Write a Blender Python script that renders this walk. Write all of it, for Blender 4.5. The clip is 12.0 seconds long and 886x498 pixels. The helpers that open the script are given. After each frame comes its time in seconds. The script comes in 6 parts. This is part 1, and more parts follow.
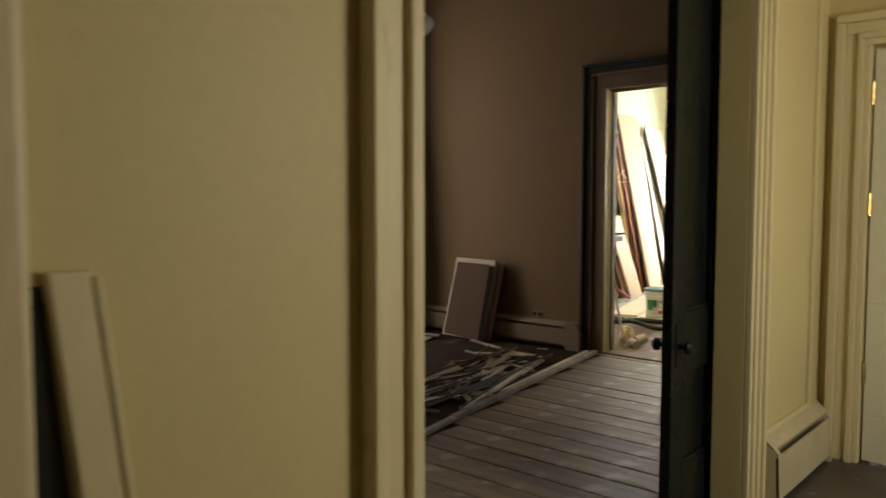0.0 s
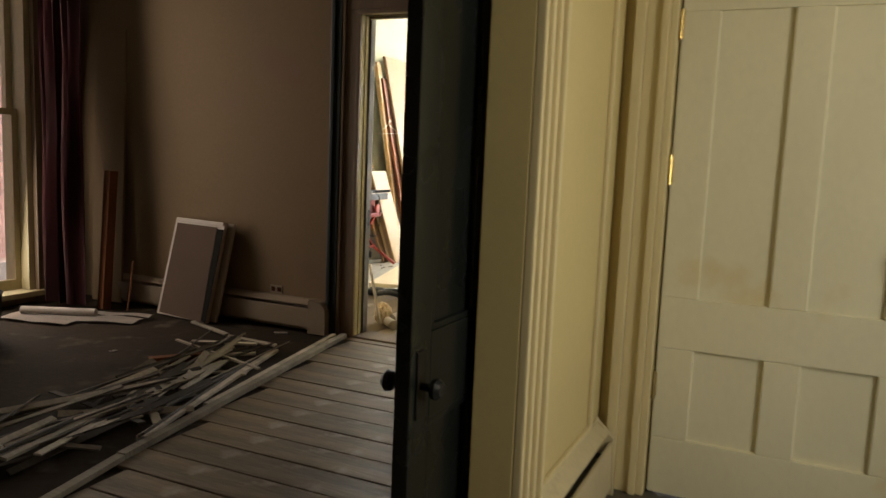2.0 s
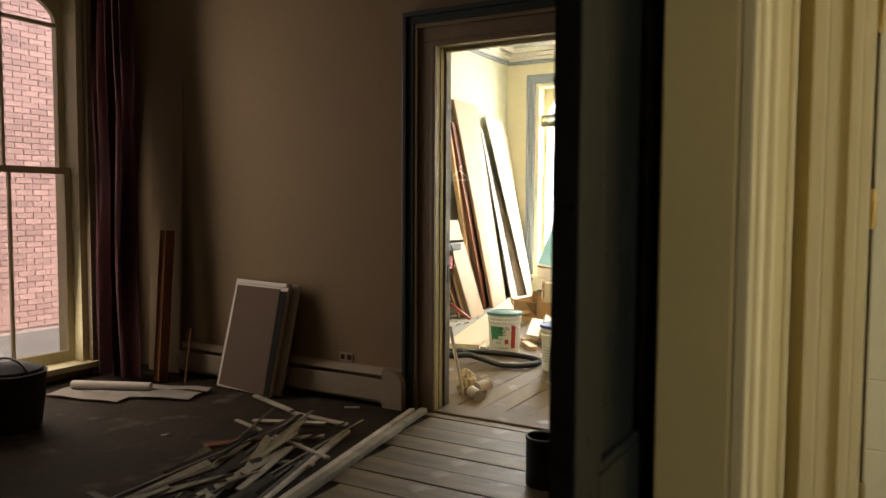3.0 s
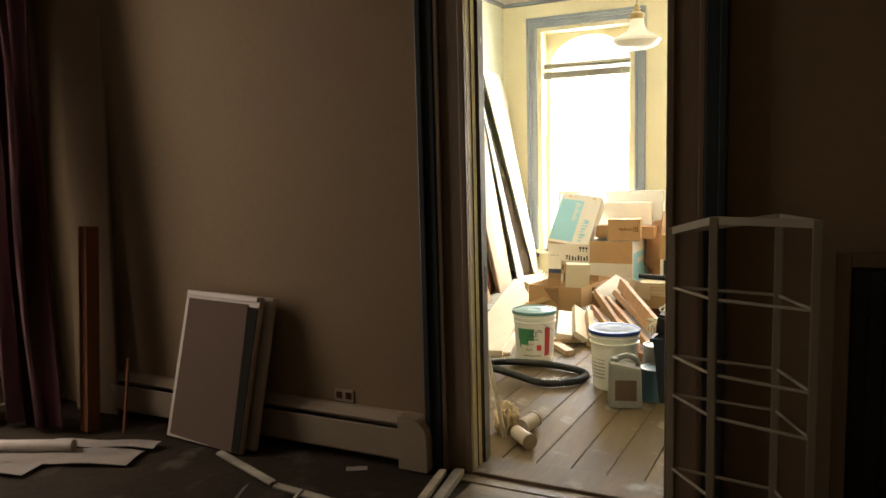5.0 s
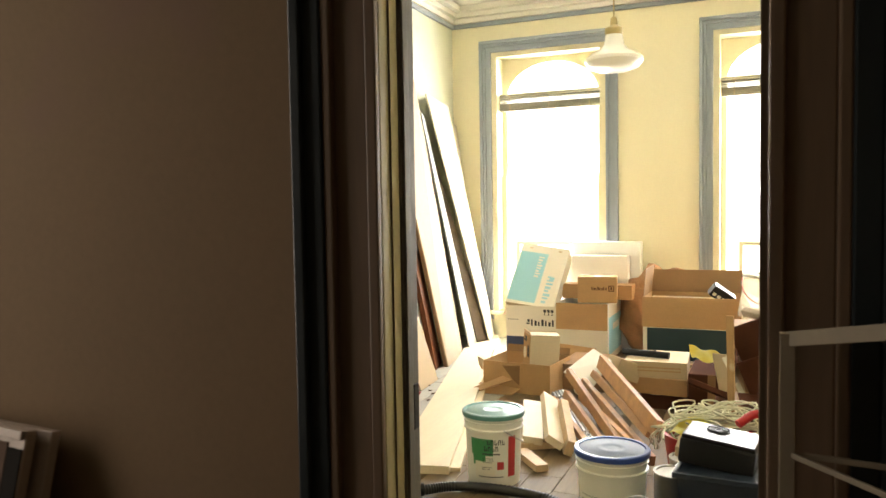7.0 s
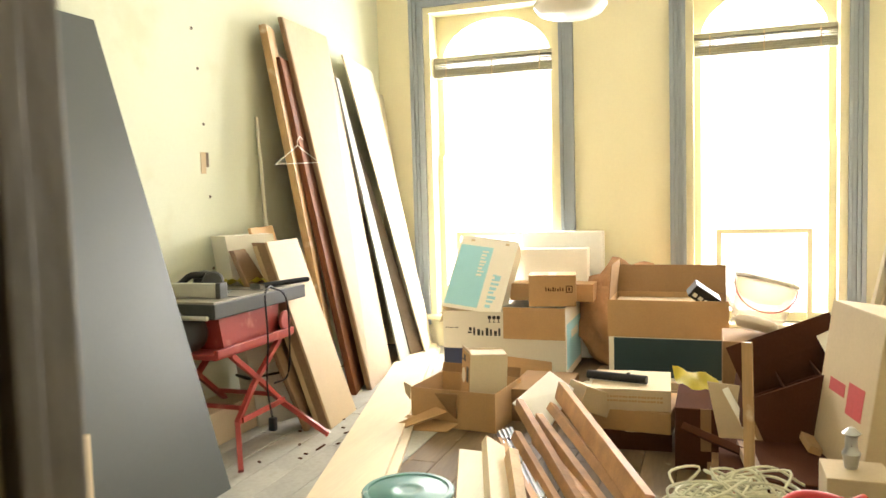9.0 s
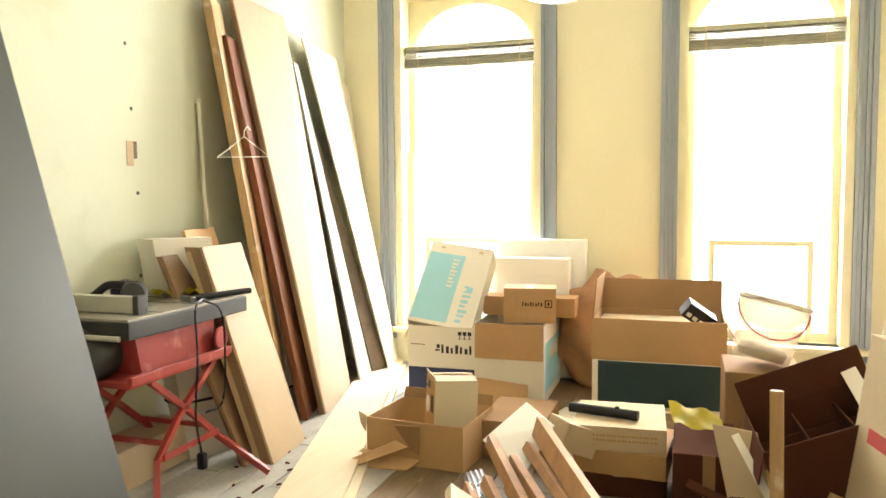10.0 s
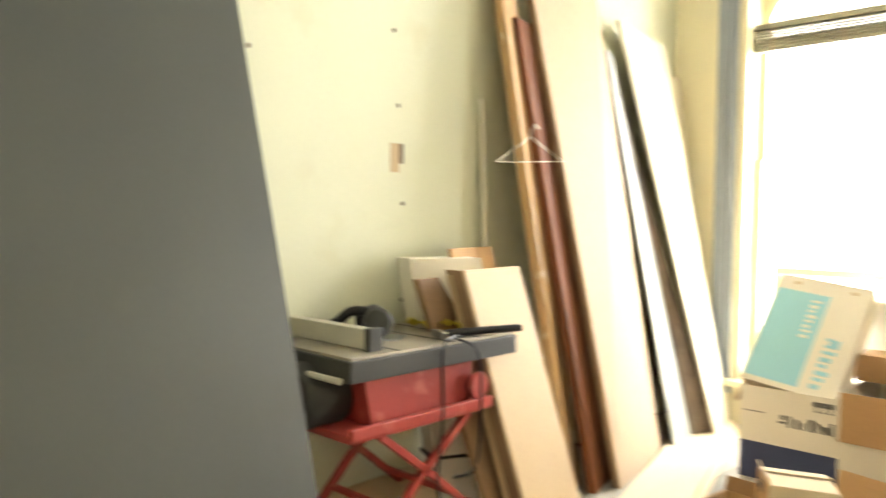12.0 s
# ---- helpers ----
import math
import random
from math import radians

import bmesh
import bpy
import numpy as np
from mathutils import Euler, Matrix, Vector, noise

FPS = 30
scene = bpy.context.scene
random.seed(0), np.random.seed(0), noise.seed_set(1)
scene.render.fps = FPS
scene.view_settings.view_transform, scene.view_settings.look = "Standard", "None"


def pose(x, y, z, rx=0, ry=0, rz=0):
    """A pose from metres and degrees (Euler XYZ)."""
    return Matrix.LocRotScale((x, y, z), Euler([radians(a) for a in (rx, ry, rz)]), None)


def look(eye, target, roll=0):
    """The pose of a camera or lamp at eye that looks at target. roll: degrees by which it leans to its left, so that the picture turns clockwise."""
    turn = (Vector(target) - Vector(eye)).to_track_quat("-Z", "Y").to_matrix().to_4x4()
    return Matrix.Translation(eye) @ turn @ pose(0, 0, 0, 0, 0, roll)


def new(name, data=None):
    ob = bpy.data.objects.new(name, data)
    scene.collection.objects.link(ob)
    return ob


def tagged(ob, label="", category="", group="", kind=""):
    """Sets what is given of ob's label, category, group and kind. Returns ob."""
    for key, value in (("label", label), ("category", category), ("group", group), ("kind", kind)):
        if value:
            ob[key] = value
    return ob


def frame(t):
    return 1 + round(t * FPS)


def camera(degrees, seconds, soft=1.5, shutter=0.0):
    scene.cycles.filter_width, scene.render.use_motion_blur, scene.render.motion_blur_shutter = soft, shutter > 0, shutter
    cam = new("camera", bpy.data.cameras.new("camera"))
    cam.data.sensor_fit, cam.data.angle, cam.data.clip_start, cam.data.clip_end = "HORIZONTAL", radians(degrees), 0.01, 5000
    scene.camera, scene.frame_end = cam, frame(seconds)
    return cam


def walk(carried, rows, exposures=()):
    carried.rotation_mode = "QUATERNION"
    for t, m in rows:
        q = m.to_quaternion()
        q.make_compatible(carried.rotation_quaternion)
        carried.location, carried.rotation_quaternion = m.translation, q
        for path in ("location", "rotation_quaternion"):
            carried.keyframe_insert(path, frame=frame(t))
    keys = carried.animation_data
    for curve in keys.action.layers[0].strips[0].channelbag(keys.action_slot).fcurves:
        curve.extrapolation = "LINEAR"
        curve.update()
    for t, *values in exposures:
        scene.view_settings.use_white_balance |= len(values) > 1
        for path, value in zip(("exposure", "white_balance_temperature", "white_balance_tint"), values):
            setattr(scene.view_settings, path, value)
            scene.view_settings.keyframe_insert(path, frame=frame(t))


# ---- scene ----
cam = camera(60.8, 12.0, shutter=0.5)
METRES, EYE, TILT, LEAN, TURN = 8.0, 1.36, 0.0, 0.0, 41.4
ROWS = [
    (0.0, 0.0, 0.0, 0.0, 0.0, -3.68, -0.03),
    (0.5, 0.0127, 0.0344, -0.0003, -5.44, -3.32, 3.68),
    (1.0, 0.0276, 0.0705, -0.0024, -12.55, -5.16, 3.41),
    (1.5, 0.0481, 0.1082, -0.0022, -16.58, -6.45, 1.04),
    (2.0, 0.0571, 0.1537, -0.0007, -16.5, -6.95, -2.38),
    (2.5, 0.0625, 0.1981, -0.0015, -13.49, -5.4, -1.54),
    (3.0, 0.0613, 0.2433, -0.001, -11.84, -3.53, -0.33),
    (5.0, 0.0617, 0.4303, 0.0073, -14.39, -6.38, 1.44),
    (5.5, 0.0753, 0.4738, 0.007, -15.32, -5.53, 1.05),
    (6.0, 0.0885, 0.5225, 0.0077, -17.11, -4.54, -0.86),
    (6.5, 0.1082, 0.5674, 0.0056, -17.37, -3.11, 0.5),
    (7.0, 0.1257, 0.6103, 0.0044, -18.1, -2.91, 0.92),
    (7.5, 0.1409, 0.6481, 0.005, -19.71, -3.53, -0.07),
    (9.5, 0.2204, 0.7872, 0.0023, -22.33, -3.99, 1.77),
    (10.0, 0.2365, 0.8195, 0.0034, -23.67, -3.93, 0.38),
    (10.5, 0.2593, 0.8504, 0.0013, -22.72, -4.92, 1.05),
    (11.0, 0.2772, 0.8802, -0.0002, -17.23, -4.51, 1.69),
    (11.5, 0.2876, 0.9086, 0.0036, -10.39, -3.69, -0.85),
    (12.0, 0.2935, 0.9306, 0.0014, 2.34, -2.6, -0.61),
]
EXPO = ((0.0, 0.0), (12.0, 0.0))
walk(cam, [(t, pose(0, 0, EYE, TILT, LEAN, TURN) @ pose(METRES * x, METRES * y, METRES * z, 90 + pitch, roll, yaw)) for t, x, y, z, yaw, pitch, roll in ROWS], EXPO)

# ---- light ----
world = bpy.data.worlds.new("sky")
scene.world = world
world.use_nodes = True
wn = world.node_tree.nodes
sky = wn.new("ShaderNodeTexSky")
sky.sky_type = "NISHITA"
sky.sun_disc = False
sky.sun_elevation = radians(64)
sky.sun_rotation = radians(100)
world.node_tree.links.new(sky.outputs[0], wn["Background"].inputs[0])
wn["Background"].inputs[1].default_value = 0.15


def lamp(name, kind, power, m, colour=(1, 1, 1), sx=1, sy=1, angle=0.5):
    data = bpy.data.lights.new(name, kind)
    data.energy, data.color = power, colour
    if kind == "AREA":
        data.shape, data.size, data.size_y = "RECTANGLE", sx, sy
    if kind == "SUN":
        data.angle = radians(angle)
    ob = new(name, data)
    ob.matrix_world = m
    return ob


lamp("sun", "SUN", 5.0, look((7, -1.2, 14), (0, 0, 0)), (1, 0.95, 0.86))
# daylight in the openings
lamp("window_daylight", "AREA", 380, look((-4.62, 12.75, 1.75), (-4.5, 6, 1.2)), (1, 0.97, 0.93), 1.3, 2.7)
lamp("window_daylight", "AREA", 380, look((-2.4, 12.75, 1.75), (-2.7, 6, 1.2)), (1, 0.97, 0.93), 1.3, 2.7)
# added lamp at an unseen opening, lights the hall and entry door
lamp("added_hall_light", "AREA", 35, look((1.33, 2.7, 1.65), (-1.1, 2.6, 1.2)), (1, 0.92, 0.7), 0.9, 1.5)
lamp("side_window_daylight", "AREA", 31, look((-6.13, 4.92, 1.55), (-3.5, 4.98, 1.2)), (1, 0.88, 0.74), 0.9, 2.7)

# ---- materials ----


def mat(name, colour, rough=0.7, dark=0.75, scale=3.0, grain=60.0, bump=0.15, metal=0.0, stretch=(1, 1, 1), stain=None, stain_at=0.62, island=0.0, gloss=0.5):
    m = bpy.data.materials.new(name)
    m.use_nodes = True
    n, l = m.node_tree.nodes, m.node_tree.links
    b = n["Principled BSDF"]
    b.inputs["Metallic"].default_value = metal
    b.inputs["Specular IOR Level"].default_value = gloss
    tc = n.new("ShaderNodeTexCoord")
    mp = n.new("ShaderNodeMapping")
    mp.inputs["Scale"].default_value = stretch
    l.new(tc.outputs["Object"], mp.inputs[0])
    big = n.new("ShaderNodeTexNoise")
    big.inputs["Scale"].default_value, big.inputs["Detail"].default_value = scale, 6
    fine = n.new("ShaderNodeTexNoise")
    fine.inputs["Scale"].default_value, fine.inputs["Detail"].default_value = grain, 4
    for t in (big, fine):
        l.new(mp.outputs[0], t.inputs["Vector"])
    mix = n.new("ShaderNodeMix")
    mix.data_type = "RGBA"
    mix.inputs[6].default_value = (*[c * dark for c in colour], 1)
    mix.inputs[7].default_value = (*colour, 1)
    add = n.new("ShaderNodeMath")
    add.operation = "MULTIPLY_ADD"
    add.inputs[1].default_value, add.inputs[2].default_value = 0.5, 0.0
    l.new(fine.outputs[0], add.inputs[0])
    s = n.new("ShaderNodeMath")
    s.operation = "MULTIPLY_ADD"
    s.inputs[1].default_value = 1.1
    l.new(big.outputs[0], s.inputs[0])
    l.new(add.outputs[0], s.inputs[2])
    ramp = n.new("ShaderNodeMapRange")
    ramp.inputs[1].default_value, ramp.inputs[2].default_value = 0.55, 1.0
    l.new(s.outputs[0], ramp.inputs[0])
    l.new(ramp.outputs[0], mix.inputs[0])
    out = mix.outputs[2]
    if stain:
        sn = n.new("ShaderNodeTexNoise")
        sn.inputs["Scale"].default_value, sn.inputs["Detail"].default_value = scale * 1.7, 8
        l.new(tc.outputs["Object"], sn.inputs["Vector"])
        r2 = n.new("ShaderNodeMapRange")
        r2.inputs[1].default_value, r2.inputs[2].default_value = stain_at, stain_at + 0.12
        l.new(sn.outputs[0], r2.inputs[0])
        m2 = n.new("ShaderNodeMix")
        m2.data_type = "RGBA"
        m2.inputs[7].default_value = (*stain, 1)
        l.new(r2.outputs[0], m2.inputs[0])
        l.new(out, m2.inputs[6])
        out = m2.outputs[2]
    if island:
        oi = n.new("ShaderNodeObjectInfo")
        gm = n.new("ShaderNodeNewGeometry")
        a = n.new("ShaderNodeMath")
        l.new(oi.outputs["Random"], a.inputs[0])
        l.new(gm.outputs["Random Per Island"], a.inputs[1])
        fr = n.new("ShaderNodeMath")
        fr.operation = "FRACT"
        l.new(a.outputs[0], fr.inputs[0])
        mr = n.new("ShaderNodeMapRange")
        mr.inputs[3].default_value, mr.inputs[4].default_value = 1 - island, 1 + island * 0.6
        l.new(fr.outputs[0], mr.inputs[0])
        hs = n.new("ShaderNodeHueSaturation")
        l.new(mr.outputs[0], hs.inputs["Value"])
        l.new(out, hs.inputs["Color"])
        out = hs.outputs[0]
    l.new(out, b.inputs["Base Color"])
    rr = n.new("ShaderNodeMapRange")
    rr.inputs[3].default_value, rr.inputs[4].default_value = max(0.02, rough - 0.12), min(1, rough + 0.12)
    l.new(big.outputs[0], rr.inputs[0])
    l.new(rr.outputs[0], b.inputs["Roughness"])
    bp = n.new("ShaderNodeBump")
    bp.inputs["Strength"].default_value, bp.inputs["Distance"].default_value = bump, 0.01
    l.new(s.outputs[0], bp.inputs["Height"])
    l.new(bp.outputs[0], b.inputs["Normal"])
    return m


def glassy(name, colour=(1, 1, 1), rough=0.0, alpha=0.12):
    m = bpy.data.materials.new(name)
    m.use_nodes = True
    n, l = m.node_tree.nodes, m.node_tree.links
    tr = n.new("ShaderNodeBsdfTransparent")
    tr.inputs[0].default_value = (*colour, 1)
    gl = n.new("ShaderNodeBsdfGlossy")
    gl.inputs["Roughness"].default_value = rough
    mx = n.new("ShaderNodeMixShader")
    mx.inputs[0].default_value = alpha
    l.new(tr.outputs[0], mx.inputs[1])
    l.new(gl.outputs[0], mx.inputs[2])
    l.new(mx.outputs[0], n["Material Output"].inputs[0])
    return m


CREAM = mat("cream_paint", (0.66, 0.55, 0.28), 0.55, 0.9, 1.2, 40, 0.06, stain=(0.5, 0.42, 0.24), stain_at=0.68)
CREAM_TRIM = mat("cream_trim_paint", (0.72, 0.62, 0.38), 0.4, 0.86, 2.0, 60, 0.1, stretch=(1, 1, 0.15), stain=(0.42, 0.33, 0.18), stain_at=0.68)
DOOR_WHITE = mat("worn_white_door_paint", (0.76, 0.72, 0.55), 0.42, 0.9, 1.6, 40, 0.025, stretch=(1, 1, 0.6), stain=(0.68, 0.57, 0.33), stain_at=0.64)
MAUVE = mat("brown_wall_paint", (0.272, 0.188, 0.112), 0.8, 0.85, 0.8, 50, 0.08, stain=(0.25, 0.165, 0.115), stain_at=0.58, gloss=0.2)
YELLOW = mat("pale_yellow_wall_paint", (0.82, 0.76, 0.53), 0.65, 0.93, 0.9, 40, 0.05)
DRYWALL = mat("greenish_drywall", (0.66, 0.68, 0.53), 0.8, 0.93, 1.4, 50, 0.05, stain=(0.6, 0.6, 0.44), stain_at=0.6)
CEIL = mat("white_ceiling_paint", (0.78, 0.76, 0.68), 0.8, 0.92, 1.5, 40, 0.05)
BLUETRIM = mat("blue_grey_trim_paint", (0.30, 0.34, 0.38), 0.45, 0.85, 3, 60, 0.06, stretch=(1, 1, 0.2))
TEALTRIM = mat("dark_teal_trim_paint", (0.026, 0.035, 0.038), 0.4, 0.8, 3, 60, 0.06)
BROWNTRIM = mat("brown_varnished_trim", (0.24, 0.165, 0.105), 0.45, 0.7, 3, 50, 0.08, stretch=(1, 1, 0.1))
JAMB = mat("yellowed_jamb_paint", (0.55, 0.47, 0.27), 0.5, 0.8, 3, 50, 0.1, stretch=(1, 1, 0.3), stain=(0.22, 0.17, 0.1), stain_at=0.66)
BLACKDOOR = mat("black_green_door_paint", (0.010, 0.012, 0.012), 0.28, 0.7, 3, 60, 0.05)
IRON = mat("dark_cast_iron", (0.03, 0.027, 0.025), 0.45, 0.6, 12, 90, 0.2, metal=0.6)
BRASS = mat("polished_brass", (0.72, 0.52, 0.2), 0.22, 0.85, 8, 90, 0.03, metal=1.0)
OLDBRASS = mat("dull_brass", (0.5, 0.4, 0.2), 0.42, 0.7, 14, 90, 0.05, metal=0.9)
PLANK1 = mat("worn_grey_brown_boards", (0.25, 0.19, 0.115), 0.5, 0.35, 2.8, 26, 0.4, gloss=0.35, stretch=(0.35, 3.0, 1), island=0.22, stain=(0.36, 0.31, 0.24), stain_at=0.58)
PLANK2 = mat("worn_tan_boards", (0.2, 0.138, 0.074), 0.62, 0.62, 2.2, 22, 0.3, gloss=0.25, stretch=(3, 0.35, 1), island=0.16, stain=(0.44, 0.41, 0.33), stain_at=0.6)
SUBFLOOR = mat("dark_dusty_subfloor", (0.046, 0.032, 0.021), 0.92, 0.5, 2.4, 30, 0.35, gloss=0.12, stain=(0.085, 0.066, 0.05), stain_at=0.57)
HALLFLOOR = mat("worn_dark_hall_floor", (0.10, 0.09, 0.075), 0.5, 0.5, 4, 40, 0.2, stain=(0.42, 0.40, 0.34), stain_at=0.64)
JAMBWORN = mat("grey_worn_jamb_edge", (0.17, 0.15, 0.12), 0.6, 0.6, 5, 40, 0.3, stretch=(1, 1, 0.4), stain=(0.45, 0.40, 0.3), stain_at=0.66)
# right jamb side, browner and darker than JAMB
JAMBDARK = mat("dark_brown_jamb_side", (0.13, 0.088, 0.052), 0.5, 0.7, 3, 50, 0.1, stretch=(1, 1, 0.2))
GREYFLOOR = mat("dusty_grey_floor", (0.42, 0.40, 0.34), 0.7, 0.7, 3, 40, 0.2, stain=(0.25, 0.22, 0.16), stain_at=0.62)
DARKGAP = mat("dark_gap", (0.02, 0.017, 0.014), 0.9, gloss=0.1)
HEATER = mat("cream_enamel_heater", (0.60, 0.52, 0.34), 0.4, 0.82, 3, 50, 0.05, stain=(0.34, 0.27, 0.16), stain_at=0.66)
HEATER2 = mat("tan_enamel_heater", (0.36, 0.28, 0.2), 0.45, 0.85, 3, 50, 0.05)
FINS = mat("heater_fins_shadow", (0.05, 0.045, 0.04), 0.6, metal=0.4)
GREYPANEL = mat("mauve_grey_panel", (0.13, 0.088, 0.066), 0.85, 0.9, 2, 50, 0.04, gloss=0.08)
WHITEFRAME = mat("off_white_frame_paint", (0.52, 0.43, 0.35), 0.45, 0.85, 3, 50, 0.08)
LATHMAT = mat("grey_split_lath", (0.56, 0.49, 0.38), 0.8, 0.5, 4, 40, 0.35, stretch=(0.3, 2, 2), island=0.4)
LATHDARK = mat("dark_split_lath", (0.10, 0.08, 0.062), 0.8, 0.5, 4, 40, 0.35, stretch=(0.3, 2, 2), island=0.35)
CURTAIN = mat("dark_red_curtain_cloth", (0.055, 0.005, 0.007), 0.9, 0.6, 3, 120, 0.1)
PAPER = mat("crumpled_pale_paper", (0.55, 0.48, 0.42), 0.9, 0.8, 5, 50, 0.3)
REDWOOD = mat("red_brown_wood", (0.20, 0.075, 0.035), 0.65, 0.6, 3, 40, 0.15, gloss=0.15, stretch=(3, 3, 0.25))
DARKTUB = mat("dark_scuttle_metal", (0.022, 0.014, 0.014), 0.85, 0.6, 5, 60, 0.1)
BRICK = mat("red_brick", (0.66, 0.40, 0.355), 0.85, 0.85, 6, 60, 0.3, island=0.2)
MORTAR = mat("pale_mortar", (0.64, 0.48, 0.44), 0.9, 0.85, 5, 60, 0.3)
GREYDOOR = mat("satin_grey_board", (0.062, 0.070, 0.068), 0.44, 0.9, 1.3, 60, 0.03)
MDF = mat("tan_fibreboard", (0.52, 0.39, 0.23), 0.65, 0.85, 1.6, 90, 0.06)
MDFDARK = mat("brown_board_edge", (0.30, 0.19, 0.11), 0.7, 0.7, 3, 60, 0.1)
PINK = mat("pale_primed_door_skin", (0.50, 0.385, 0.27), 0.8, 0.86, 1.4, 60, 0.05, stretch=(1, 1, 0.3))
CREAMBOARD = mat("cream_wallboard", (0.66, 0.60, 0.46), 0.7, 0.92, 2, 60, 0.05)
GREENEDGE = mat("dark_torn_paper", (0.16, 0.12, 0.085), 0.8, 0.5, 6, 60, 0.2)
SLATE = mat("blue_grey_sheet", (0.42, 0.44, 0.43), 0.5, 0.85, 2, 60, 0.05)
PINE = mat("fresh_pine", (0.66, 0.46, 0.25), 0.6, 0.72, 3, 30, 0.1, stretch=(3, 3, 0.3))
PINEX = mat("cut_pine_lumber", (0.58, 0.32, 0.145), 0.6, 0.66, 3, 30, 0.12, stretch=(0.3, 4, 4), island=0.22)
POSTWOOD = mat("orange_old_wood", (0.52, 0.33, 0.15), 0.55, 0.6, 3, 30, 0.15, stretch=(3, 3, 0.3), stain=(0.75, 0.68, 0.55), stain_at=0.62)
PALEPLANK = mat("pale_planed_board", (0.74, 0.62, 0.42), 0.55, 0.85, 2, 30, 0.06, stretch=(4, 0.3, 1))
CARD = mat("brown_cardboard", (0.50, 0.31, 0.145), 0.8, 0.86, 3, 80, 0.05)
# about a third darker than CARD; flaps, bottoms and some whole cartons
CARDMID = mat("mid_brown_cardboard", (0.32, 0.195, 0.1), 0.9, 0.85, 3, 80, 0.05, gloss=0.15)
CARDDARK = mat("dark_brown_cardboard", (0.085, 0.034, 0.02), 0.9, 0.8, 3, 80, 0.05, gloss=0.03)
CARDTAN = mat("pale_tan_cardboard", (0.60, 0.48, 0.31), 0.8, 0.88, 3, 80, 0.05)
CARDPALE = mat("pale_cream_cardboard", (0.70, 0.60, 0.43), 0.8, 0.9, 3, 80, 0.05)
CARDWHITE = mat("white_cardboard", (0.78, 0.74, 0.64), 0.7, 0.93, 3, 80, 0.03)
CYAN = mat("pale_blue_print", (0.32, 0.62, 0.70), 0.6, 0.95, 3, 80, 0.02)
NAVY = mat("navy_print", (0.035, 0.05, 0.12), 0.6, 0.9, 3, 80, 0.02)
TEALPRINT = mat("dark_teal_print", (0.014, 0.042, 0.052), 0.6, 0.9, 3, 80, 0.02)
INK = mat("black_print", (0.03, 0.03, 0.035), 0.6)
WHITEPL = mat("white_bucket_plastic", (0.78, 0.77, 0.70), 0.35, 0.94, 4, 60, 0.03)
TEALPL = mat("teal_lid_plastic", (0.10, 0.26, 0.24), 0.4, 0.9, 6, 60, 0.05, stain=(0.55, 0.6, 0.56), stain_at=0.63)
BLUEPL = mat("blue_lid_plastic", (0.035, 0.075, 0.30), 0.35, 0.9, 6, 60, 0.05)
# lid top in a paler, greyer blue than the rim
BLUELIDTOP = mat("pale_blue_lid_top", (0.20, 0.25, 0.38), 0.65, 0.85, 5, 60, 0.05)
GREENPRINT = mat("green_print", (0.05, 0.28, 0.10), 0.5)
REDPRINT = mat("red_print", (0.55, 0.05, 0.05), 0.5)
GREYPL = mat("grey_jug_plastic", (0.26, 0.26, 0.24), 0.4, 0.85, 4, 60, 0.05)
METALCAN = mat("galvanised_can", (0.5, 0.49, 0.46), 0.35, 0.8, 8, 60, 0.05, metal=0.9)
CANBLUE = mat("blue_paint_can_label", (0.05, 0.11, 0.15), 0.4, 0.8, 6, 60, 0.05)
BLACKPL = mat("black_plastic", (0.015, 0.015, 0.017), 0.35, 0.8, 8, 80, 0.05, gloss=0.25)
RUBBER = mat("black_ribbed_hose", (0.022, 0.021, 0.02), 0.42, 0.7, 8, 80, 0.1)
TUBBLUE = mat("dark_blue_tub_plastic", (0.02, 0.03, 0.05), 0.4)
YELLOWCLOTH = mat("yellow_sheet", (0.72, 0.62, 0.08), 0.6, 0.85, 6, 60, 0.1)
CORD = mat("pale_green_cord", (0.70, 0.69, 0.52), 0.6, 0.85, 8, 60, 0.05)
REDPL = mat("red_plastic", (0.5, 0.02, 0.025), 0.35, 0.85, 8, 60, 0.03)
SAWRED = mat("red_saw_housing", (0.38, 0.05, 0.042), 0.45, 0.82, 5, 60, 0.05, stain=(0.5, 0.14, 0.11), stain_at=0.6)
SAWTOP = mat("dusty_saw_table", (0.34, 0.31, 0.25), 0.5, 0.8, 6, 60, 0.05, metal=0.3)
SAWDARK = mat("dark_saw_casting", (0.05, 0.052, 0.05), 0.5, 0.8, 6, 60, 0.05, metal=0.2)
ALU = mat("aluminium", (0.6, 0.58, 0.5), 0.4, 0.9, 8, 60, 0.03, metal=0.35)
STEEL = mat("steel_studs", (0.5, 0.52, 0.54), 0.3, 0.85, 8, 60, 0.03, metal=0.95)
OPAL = mat("opal_glass_shade", (0.86, 0.84, 0.76), 0.18, 0.97, 3, 40, 0.0)
GLASS = glassy("window_glass", alpha=0.06)
CLEARPL = glassy("clear_plastic", (0.90, 0.87, 0.81), 0.15, 0.22)
soft = CLEARPL.node_tree.nodes.new("ShaderNodeBsdfTranslucent")
soft.inputs[0].default_value = (0.78, 0.75, 0.68, 1)
CLEARPL.node_tree.links.new(soft.outputs[0], CLEARPL.node_tree.nodes["Mix Shader"].inputs[2])
SASH = mat("cream_sash_paint", (0.74, 0.68, 0.46), 0.45, 0.88, 3, 60, 0.06)
BLIND = mat("grey_green_blind_slats", (0.4, 0.385, 0.29), 0.5, 0.85, 5, 60, 0.03)
